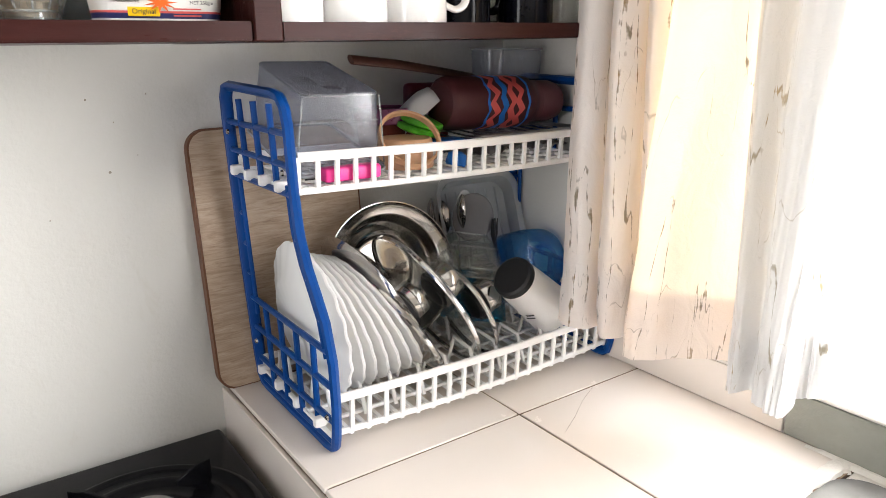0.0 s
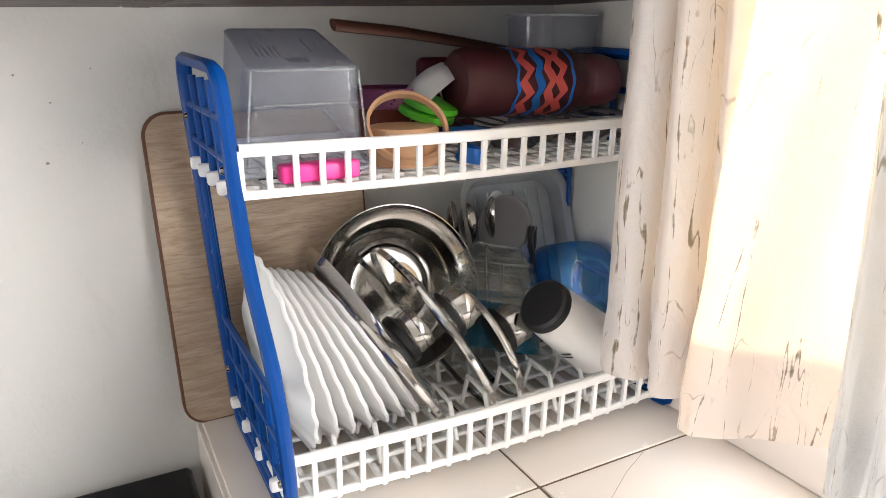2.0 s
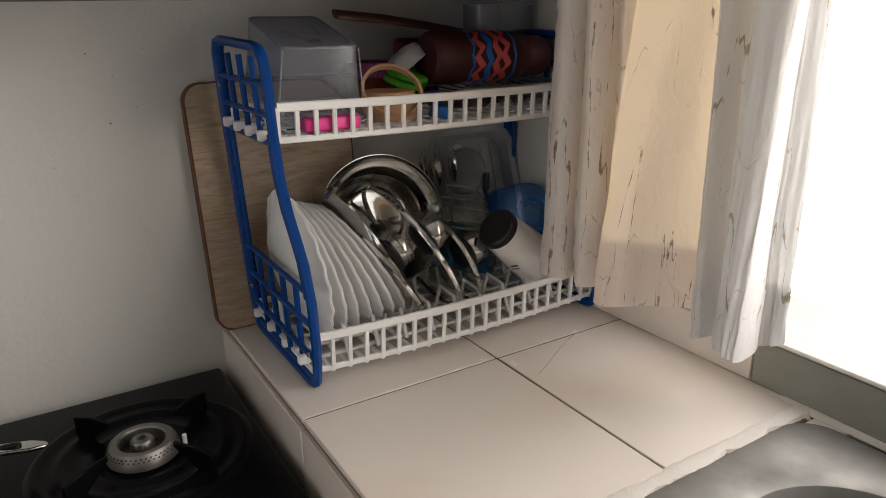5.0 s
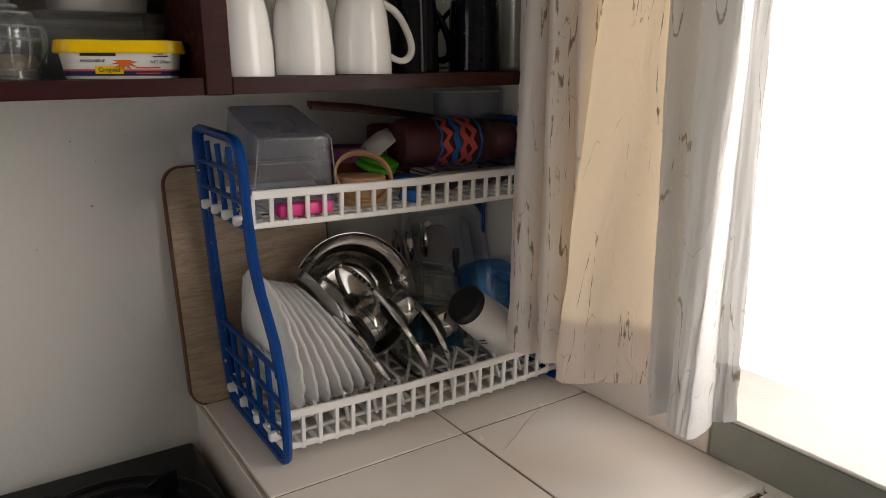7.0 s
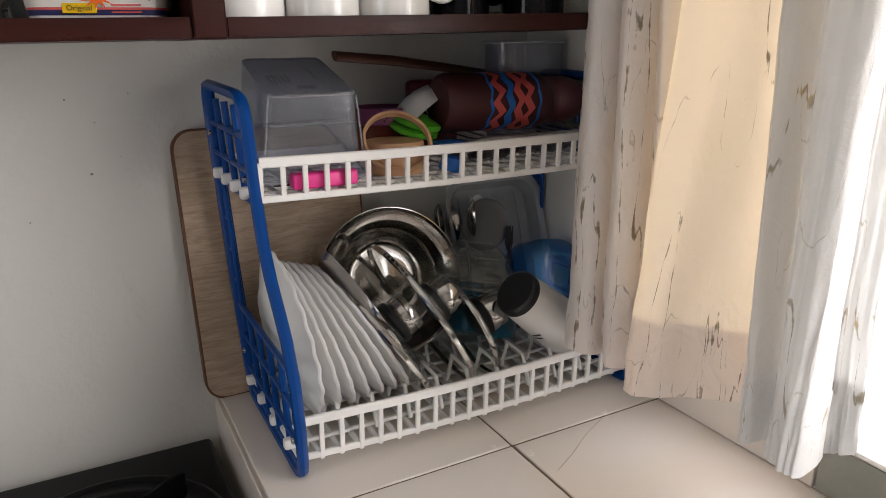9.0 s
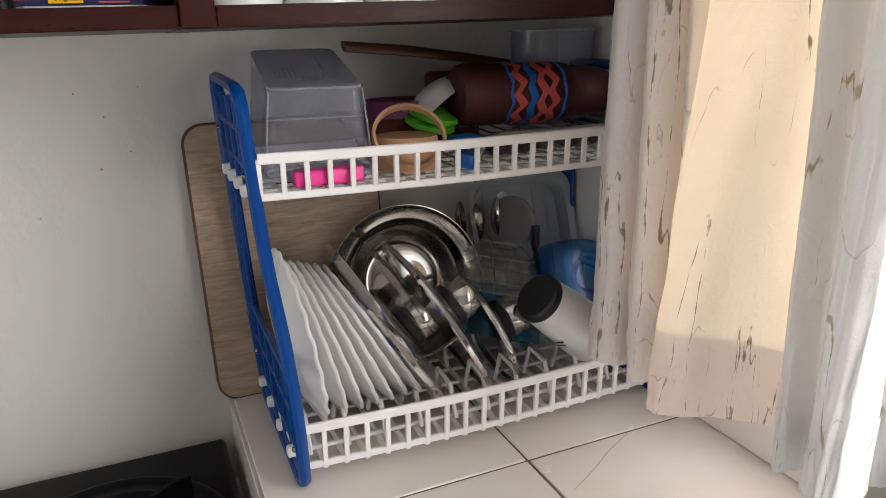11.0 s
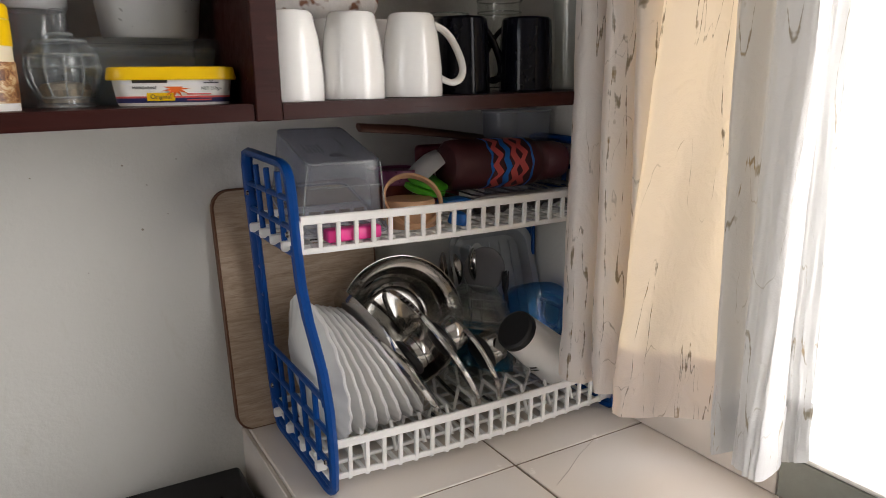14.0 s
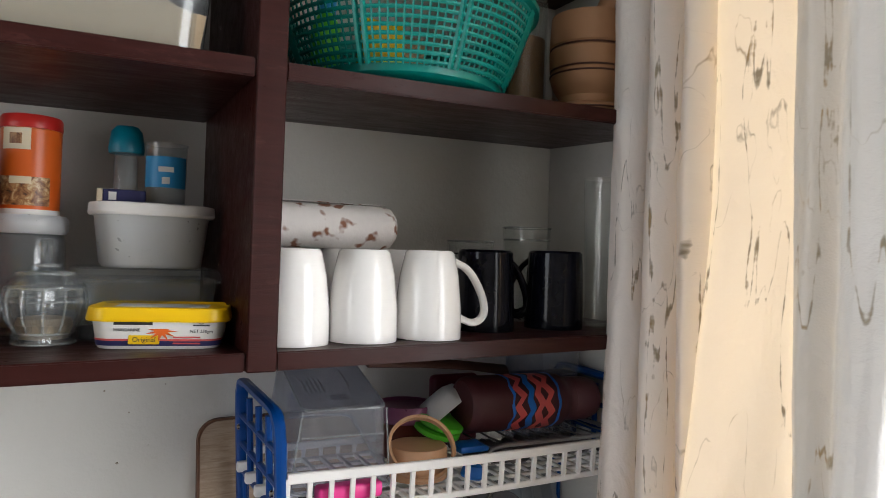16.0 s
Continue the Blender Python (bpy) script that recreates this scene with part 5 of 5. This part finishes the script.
sb = thing("water_bottle", "clear plastic beaker with a blue label", "beaker", pose(-0.088, -0.118, ZT))
part("body", lathe(shell([(0.021, 0), (0.0225, 0.003), (0.0235, 0.068), (0.0245, 0.072)], 0.0012), 36), CLEARP, sb)
part("label", ribbon(0.0236, 200, 330, 0.020, 0.056, 20), SKY, sb, "light blue printed label")
part("print", ribbon(0.0240, 245, 285, 0.038, 0.044, 8), PAPER, sb)
part("print", ribbon(0.0240, 255, 275, 0.024, 0.032, 6), PAPER, sb)
mt = thing("match_box", "small blue and cream card box", "box", pose(-0.140, -0.134, ZT, 0, 0, -6))
part("body", box(-0.014, 0.030, -0.008, 0.008, 0, 0.015, 0.0008, 1), NAVY, mt)
part("end", box(-0.020, -0.0142, -0.0082, 0.0082, 0, 0.0152, 0.0008, 1), CREAMP, mt)
part("print", box(-0.008, 0.0, -0.0086, -0.0081, 0.003, 0.012), PAPER, mt)

# cut-glass sugar bowl
sg = thing("sugar_bowl", "cut-glass sugar bowl with a knobbed lid", "sugar bowl", pose(-0.205, -0.172, SHELF))
cut = lathe(shell([(0.026, 0.0), (0.029, 0.003), (0.027, 0.012), (0.033, 0.026), (0.037, 0.045), (0.035, 0.058)], 0.003), 48)
for v in cut.verts:
    r = math.hypot(v.co.x, v.co.y)
    if r > 0.02:
        k = 1 + 0.05 * math.cos(12 * math.atan2(v.co.y, v.co.x))
        v.co.x *= k
        v.co.y *= k
part("bowl", cut, CLEARP, sg)
for rr, zz in ((0.0365, 0.058), (0.0375, 0.045), (0.0285, 0.012), (0.0295, 0.002), (0.027, 0.073), (0.013, 0.081)):
    part("cut_ring", rod([(rr * math.cos(radians(a)), rr * math.sin(radians(a)), zz) for a in range(0, 360, 10)], 0.0014, 6, True), EDGE_GLINT, sg)
for a in range(0, 360, 30):
    ca, sa = math.cos(radians(a)), math.sin(radians(a))
    part("cut_ridge", rod([(0.0285 * ca, 0.0285 * sa, 0.014), (0.0355 * ca, 0.0355 * sa, 0.027), (0.0390 * ca, 0.0390 * sa, 0.044), (0.0368 * ca, 0.0368 * sa, 0.057)], 0.0012, 5), EDGE_GLINT, sg)
part("lid", lathe([(0.0365, 0.058), (0.036, 0.062), (0.026, 0.073), (0.012, 0.080), (0.006, 0.085), (0.0085, 0.095), (0.010, 0.103), (0.007, 0.108), (0, 0.109), (0, 0.104), (0.004, 0.084), (0.010, 0.077), (0.024, 0.070), (0.033, 0.060), (0.0365, 0.058)], 40), CLEARP, sg, "glass lid with a knob")
part("sugar", lathe([(0, 0.006), (0.022, 0.006), (0.027, 0.02), (0.024, 0.027), (0, 0.030)], 32), FLOUR, sg)
gj = thing("glass_jar", "clear glass jar with a white lid", "jar", pose(-0.228, -0.075, SHELF))
part("body", lathe(shell([(0.036, 0), (0.039, 0.004), (0.039, 0.105), (0.035, 0.115)], 0.002), 44), CLEARP, gj)
part("lid", lathe([(0, 0.114), (0.038, 0.114), (0.041, 0.118), (0.041, 0.131), (0.038, 0.135), (0, 0.135)], 44), MILKY, gj, "frosted white lid")


def spice(name, label, x, y, z, r, h, body, cap, cap_h, bands, turn=0):
    """A round canister with a cap and printed bands (z0, z1, a0, a1, material)."""
    ob = thing(name, label, "spice jar" if "jar" in name else "canister", pose(x, y, z, 0, 0, turn))
    part("body", lathe([(0, 0), (r * 0.96, 0), (r, 0.003), (r, h - cap_h), (r * 0.97, h - cap_h + 0.001), (0, h - cap_h + 0.001)], 44), body, ob)
    part("cap", lathe([(0, h - cap_h + 0.001), (r * 1.02, h - cap_h + 0.001), (r * 1.03, h - cap_h + 0.004), (r * 1.02, h - 0.003), (r * 0.96, h), (r * 0.9, h - 0.001), (0, h - 0.001)], 44), cap, ob, "plastic cap")
    for k, (z0, z1, a0, a1, m) in enumerate(bands):
        part("print", ribbon(r + 0.0002 + 0.00025 * k, a0, a1, z0, z1, 20), m, ob)
    return ob


oc = spice("spice_canister", "tall orange spice canister with a red cap", -0.228, -0.072, SHELF + 0.1352, 0.031, 0.112, ORANGE, REDP, 0.016, [(0.0, 0.006, 0, 359, PAPER), (0.072, 0.096, 215, 272, CREAMP), (0.078, 0.090, 232, 256, FOODBROWN), (0.010, 0.042, 195, 310, FOODBROWN), (0.034, 0.042, 235, 275, CREAMP)])
spice("spice_canister", "tall brown and red spice canister", -0.340, -0.060, SHELF, 0.030, 0.205, plain("brown_print", (0.24, 0.06, 0.02), 0.35, vary=0.2), REDP, 0.018, [(0.120, 0.175, 200, 310, FOODBROWN), (0.150, 0.168, 230, 280, CREAMP)])
y1 = spice("spice_canister", "wide yellow spice canister with printed label", -0.331, -0.222, SHELF, 0.0325, 0.113, CREAMP, YELLOW, 0.022, [(0.0, 0.010, 0, 359, PAPER), (0.062, 0.092, 0, 359, YELLOW), (0.062, 0.066, 200, 320, YELLOW), (0.008, 0.042, 0, 359, FOODBROWN), (0.042, 0.050, 0, 359, plain("mustard_print", (0.45, 0.36, 0.12), 0.5))])
for k, sch in enumerate("PILAU MASALA"):
    if sch != " ":
        a = 238 + 6.0 * k
        text(sch, 0.0085, INK_SHADE, y1, Matrix.Rotation(radians(a), 4, "Z") @ pose(0.0342, 0, 0.046, 90, 0, 90))
part("print", ribbon(0.0338, 228, 305, 0.070, 0.082, 14), REDINK, y1)
spice("spice_canister", "slim yellow spice canister with food picture", -0.277, -0.205, SHELF, 0.026, 0.108, CREAMP, YELLOW, 0.016, [(0.0, 0.010, 0, 359, PAPER), (0.066, 0.092, 0, 359, YELLOW), (0.072, 0.086, 250, 300, ORANGE), (0.008, 0.050, 0, 359, FOODBROWN), (0.030, 0.046, 245, 285, CORAL)])
rs = thing("spice_shaker", "white spice shaker with red cap and red label", "shaker", pose(-0.383, -0.210, SHELF))
part("body", lathe([(0, 0), (0.0235, 0), (0.0245, 0.003), (0.0245, 0.016), (0.0225, 0.020), (0.0225, 0.074), (0.0245, 0.078), (0.0245, 0.086), (0.020, 0.090), (0.020, 0.094), (0, 0.094)], 40), WHITEP, rs)
part("cap", lathe([(0, 0.092), (0.0225, 0.092), (0.0230, 0.095), (0.0222, 0.106), (0.020, 0.107), (0, 0.107)], 40), REDP, rs, "red cap")
part("label", ribbon(0.0227, 195, 350, 0.020, 0.074, 24), REDINK, rs, "red and white printed label")
part("print", ribbon(0.0232, 205, 285, 0.048, 0.073, 14), PAPER, rs)
part("print", ribbon(0.0236, 228, 262, 0.052, 0.068, 8), FOODBROWN, rs)
sauce = thing("sauce_bottle", "clear sauce bottle with a black cap", "bottle", pose(-0.292, -0.115, SHELF))
part("body", lathe(shell([(0.030, 0), (0.032, 0.004), (0.032, 0.110), (0.028, 0.125), (0.020, 0.142), (0.019, 0.155)], 0.002), 40), AMBER, sauce)
part("cap", lathe([(0, 0.152), (0.0205, 0.152), (0.0215, 0.155), (0.0215, 0.205), (0.020, 0.208), (0, 0.208)], 40), BLACKP, sauce, "black sleeve cap")
part("print", ribbon(0.0217, 205, 335, 0.162, 0.176, 16), CORAL, sauce)
part("print", ribbon(0.0217, 180, 359, 0.154, 0.157, 16), GOLD, sauce)
for x, y, capm, h in ((-0.405, -0.115, BLACKP, 0.176), (-0.384, -0.150, REDP, 0.172)):
    db = thing("dark_bottle", "dark soy sauce bottle with a small cap", "bottle", pose(x, y, SHELF))
    part("body", lathe([(0, 0), (0.019, 0), (0.0205, 0.003), (0.0205, 0.115), (0.014, 0.135), (0.0125, h - 0.022), (0, h - 0.022)], 32), DARKJAR, db)
    part("cap", lathe([(0, h - 0.024), (0.0150, h - 0.024), (0.0150, h - 0.001), (0.013, h), (0, h)], 28), capm, db, "screw cap")
    part("label", ribbon(0.0207, 200, 330, 0.04, 0.10, 16), PAPER, db)
bj = thing("preserve_jar", "large dark preserve jar with a pale green label", "jar", pose(-0.437, -0.135, SHELF))
part("body", lathe([(0, 0), (0.036, 0), (0.040, 0.004), (0.040, 0.095), (0.034, 0.112), (0.033, 0.116), (0, 0.116)], 48), DARKJAR, bj)
part("lid", lathe([(0, 0.115), (0.035, 0.115), (0.036, 0.118), (0.036, 0.128), (0.034, 0.130), (0, 0.130)], 44), GOLD, bj, "gold screw lid")
part("label", ribbon(0.0402, 190, 340, 0.022, 0.088, 24), LABELGREEN, bj, "white and pale green label")
part("print", ribbon(0.0407, 195, 335, 0.062, 0.086, 20), PAPER, bj)
for z in (0.030, 0.040, 0.050):
    part("print", ribbon(0.0407, 225, 275, z, z + 0.003, 8), PAPER, bj)
hj = thing("honey_jar", "small amber honey jar with a yellow lid", "jar", pose(-0.440, -0.128, SHELF + 0.1302))
part("body", lathe([(0, 0), (0.028, 0), (0.030, 0.003), (0.030, 0.055), (0.024, 0.068), (0, 0.068)], 40), HONEY, hj)
part("cap", lathe([(0, 0.066), (0.027, 0.066), (0.028, 0.069), (0.028, 0.082), (0.021, 0.090), (0.017, 0.092), (0.016, 0.104), (0.010, 0.108), (0, 0.108)], 40), YELLOW, hj, "stepped yellow cap")
part("label", ribbon(0.0303, 200, 330, 0.012, 0.050, 20), PAPER, hj)
part("print", ribbon(0.0307, 215, 300, 0.016, 0.028, 12), LABELGREEN, hj)

# upper left: serviettes and flour box
sv = thing("serviette_pack", "white plastic pack of paper serviettes with a red and blue badge", "serviettes", pose(-0.383, -0.215, UPPER, 0, 0, -6))
pk = box(-0.097, 0.097, -0.038, 0.038, 0.001, 0.188, 0.014, 4)
bmesh.ops.subdivide_edges(pk, edges=list(pk.edges), cuts=3, use_grid_fill=True)
for v in pk.verts:
    v.co += Vector((0, 1, 0)) * 0.0025 * noise.noise((v.co.x * 40, v.co.z * 40, 3)) + Vector((1, 0, 0)) * 0.002 * noise.noise((v.co.z * 40, 7, v.co.y * 30))
part("pack", pk, plain("white_film", (0.80, 0.80, 0.80), 0.22, vary=0.04, coat=0.3), sv)


def cloud(r0, amp, w):
    bm = bmesh.new()
    n = 160
    a_in, a_out = [], []
    for i in range(n):
        a = 2 * math.pi * i / n
        rr = r0 * (1 + amp * abs(math.sin(4.5 * a + 0.35)))
        a_in.append(bm.verts.new(((rr - w) * 1.12 * math.cos(a), (rr - w) * 0.86 * math.sin(a), 0)))
        a_out.append(bm.verts.new((rr * 1.12 * math.cos(a), rr * 0.86 * math.sin(a), 0)))
    for i in range(n):
        j = (i + 1) % n
        bm.faces.new((a_in[i], a_out[i], a_out[j], a_in[j]))
    return bm


FACE = pose(0.006, -0.0412, 0.070, 90, 0, 0)
part("badge_outline", cloud(0.068, 0.16, 0.0030), REDINK, sv, "red scalloped outline", FACE)
part("badge_outline", cloud(0.063, 0.16, 0.0030), NAVY, sv, "blue scalloped outline", FACE @ pose(0, 0, 0.0002))
# brand mark as a plain red shape
part("print", box(-0.056, 0.060, -0.010, 0.010, 0, 0.0004, 0.0001, 1), REDINK, sv, at=FACE @ pose(0.0, 0.022, 0.0006, 0, 0, -3) @ Matrix.Diagonal((1, 1, 1, 1)))
text("SUPER SOFT", 0.0140, NAVY, sv, FACE @ pose(0.008, 0.002, 0.0006, 0, 0, -3))
text("SERVIETTES", 0.0195, REDINK, sv, FACE @ pose(0.006, -0.014, 0.0006, 0, 0, -2))
text("100", 0.013, REDINK, sv, FACE @ pose(0.078, -0.072, 0.0006))
for z in (-0.081, -0.0855):
    part("print", box(-0.010, 0.010, -0.001, 0.001, 0, 0.0003), REDINK, sv, at=FACE @ pose(0.078, z, 0.0006))

bb = thing("flour_box", "large clear plastic box half full of flour", "box", pose(-0.172, -0.172, UPPER))
part("body", tub_shell([(0.205, 0.18, 0.03, 0), (0.225, 0.20, 0.034, 0.102)], 0.002), CLEARP, bb)
part("lid", loft([[(x, y, z) for x, y in rounded(w, d, r)] for w, d, r, z in ((0.232, 0.208, 0.036, 0.095), (0.238, 0.213, 0.038, 0.099), (0.236, 0.211, 0.037, 0.109), (0.222, 0.198, 0.032, 0.112))]), FROST, bb)
fm = bmesh.new()
bmesh.ops.create_grid(fm, x_segments=30, y_segments=24, size=0.5)
for v in fm.verts:
    v.co = (v.co.x * 0.205, v.co.y * 0.178, 0.056 - 0.010 * v.co.x + 0.010 * noise.noise((v.co.x * 4, v.co.y * 3, 0)) + 0.002 * noise.noise((v.co.x * 25, v.co.y * 25, 4)))
skirt = bmesh.ops.extrude_edge_only(fm, edges=[e for e in fm.edges if e.is_boundary])
for g in skirt["geom"]:
    if isinstance(g, bmesh.types.BMVert):
        g.co.z, g.co.x, g.co.y = 0.004, g.co.x * 0.94, g.co.y * 0.94
part("flour", fm, FLOUR, bb, "pale flour filling")
wb = thing("white_box", "white plastic food box stacked on the flour box", "box", pose(-0.178, -0.172, UPPER + 0.1122))
part("body", loft([[(x, y, z) for x, y in rounded(w, d, r)] for w, d, r, z in ((0.19, 0.165, 0.03, 0), (0.205, 0.18, 0.034, 0.006), (0.210, 0.184, 0.034, 0.065), (0.204, 0.178, 0.032, 0.070))]), WHITEP, wb)


# upper right: basket, jar, mortar
def basket():
    ob = thing("colander_basket", "teal woven-look plastic colander basket", "basket", pose(0.187, -0.178, UPPER + SLOPE * 0.3 + 0.006))
    H, r0, r1 = 0.108, 0.122, 0.166
    part("rim", lathe([(r1 - 0.004, H - 0.006), (r1 + 0.006, H - 0.004), (r1 + 0.007, H + 0.001), (r1 + 0.002, H + 0.004), (r1 - 0.004, H + 0.002), (r1 - 0.004, H - 0.006)], 72), TEAL, ob)
    part("base", lathe([(0, 0), (r0 - 0.004, 0), (r0 + 0.002, 0.004), (r0 + 0.004, 0.012), (r0, 0.013), (r0 - 0.003, 0.005), (0, 0.004)], 72), TEAL, ob)
    def rad(z):
        f = z / H
        return r0 + (r1 - r0) * (f ** 0.75)
    hoops = bmesh.new()
    for k in range(11):
        z = 0.014 + k * (H - 0.022) / 10
        tube(hoops, [(rad(z) * math.cos(2 * math.pi * i / 96), rad(z) * math.sin(2 * math.pi * i / 96), z) for i in range(96)], 0.0026, 5, True, 0.6)
    tagged(part("hoop", hoops, TEAL, ob), kind="stuff")
    ribs = bmesh.new()
    for i in range(104):
        a = 2 * math.pi * i / 104
        wide = 0.0052 if i % 13 < 2 else 0.0020
        tube(ribs, [(rad(z) * math.cos(a), rad(z) * math.sin(a), z) for z in (0.010, 0.04, 0.08, H - 0.002)], wide, 5, False, 0.6)
    tagged(part("strand", ribs, TEAL, ob), kind="stuff")
    return ob


basket()
bt = thing("small_bottle", "small bottle with a blue cap inside the basket", "bottle", pose(0.110, -0.090, UPPER + 0.011))
part("body", lathe([(0, 0), (0.018, 0), (0.020, 0.003), (0.020, 0.10), (0.010, 0.122), (0, 0.122)], 28), GREEN, bt)
part("cap", lathe([(0, 0.120), (0.013, 0.120), (0.013, 0.142), (0.011, 0.145), (0, 0.145)], 24), SKY, bt, "blue cap")
for x, y, mt2 in ((0.20, -0.15, FOODBROWN), (0.15, -0.19, YELLOW)):
    tagged(part("packet", box(x - 0.03, x + 0.03, y - 0.012, y + 0.012, UPPER + 0.0105, UPPER + 0.10, 0.008, 3), mt2), "printed food packet inside the basket", "packet", "packets in the basket")
tj = thing("storage_jar", "tall clear jar with brown grain", "jar", pose(0.404, -0.125, UPPER + SLOPE * 0.43 + 0.009))
part("body", lathe(shell([(0.034, 0), (0.038, 0.004), (0.038, 0.175), (0.034, 0.190), (0.034, 0.212)], 0.002), 44), GLASS, tj)
part("grain", lathe([(0, 0.003), (0.0345, 0.004), (0.0345, 0.120), (0, 0.124)], 40), GRAIN, tj, "brown grain")
part("lid", lathe([(0, 0.208), (0.036, 0.208), (0.0365, 0.211), (0.0365, 0.225), (0, 0.227)], 40), BROWNW, tj, "brown lid")
mo = thing("mortar", "turned wooden mortar with dark rings and a pestle", "mortar", pose(0.462, -0.215, UPPER + SLOPE * 0.52 + 0.005))
part("body", lathe([(0, 0), (0.056, 0), (0.058, 0.004), (0.056, 0.010), (0.044, 0.016), (0.043, 0.026), (0.052, 0.040), (0.056, 0.052), (0.054, 0.062), (0.057, 0.066), (0.058, 0.090), (0.055, 0.094), (0.058, 0.098), (0.056, 0.140), (0.050, 0.142), (0.047, 0.130), (0.040, 0.06), (0, 0.05)], 56), TURNED, mo)
for z, r in ((0.0640, 0.0555), (0.0940, 0.0562), (0.0565, 0.0558), (0.006, 0.0582)):
    part("ring", rod([(r * math.cos(radians(a)), r * math.sin(radians(a)), z) for a in range(0, 360, 8)], 0.0014, 6, True), BROWNW, mo, "burnt dark ring")
pe = part("pestle", rod([(-0.010, 0.0, 0.056), (0.012, 0.004, 0.13), (0.034, 0.006, 0.175), (0.050, 0.006, 0.215), (0.056, 0.006, 0.228)], [0.018, 0.013, 0.012, 0.013, 0.009], 16), TURNED, mo, "wooden pestle")

# ---- marks on the wall ----
CHIPPED = plain("bare_plaster", (0.34, 0.30, 0.25), 0.8, vary=0.2)
marks = bpy.data.objects["wall_north"]
for x, z, r in ((-0.122, 1.235, 0.0035), (-0.140, 1.330, 0.0028), (-0.110, 1.300, 0.002), (-0.255, 1.320, 0.002), (-0.085, 1.255, 0.0016), (-0.20, 1.18, 0.002), (-0.066, 1.335, 0.0018)):
    r *= 0.5
    chip = lathe([(0, 0.0012), (r * 0.6, 0.001), (r, 0.0)], 9)
    for v in chip.verts:
        v.co.x *= 1 + 0.5 * noise.noise((x * 90, z * 90, v.co.y * 300))
    part("chip", chip, CHIPPED, marks, "small brown chip in the paint", pose(x, -0.0003, z, 90, 0, 0))

# what stands on the left-hand boards follows their sag
for ob in list(scene.objects):
    if ob.parent is None and ob.name.split(".")[0] in LEFT_SHELF and ob.location.x < DX0 and ob.location.z > SHELF - 0.01:
        ob.location.z += SAG * (ob.location.x - DX0)
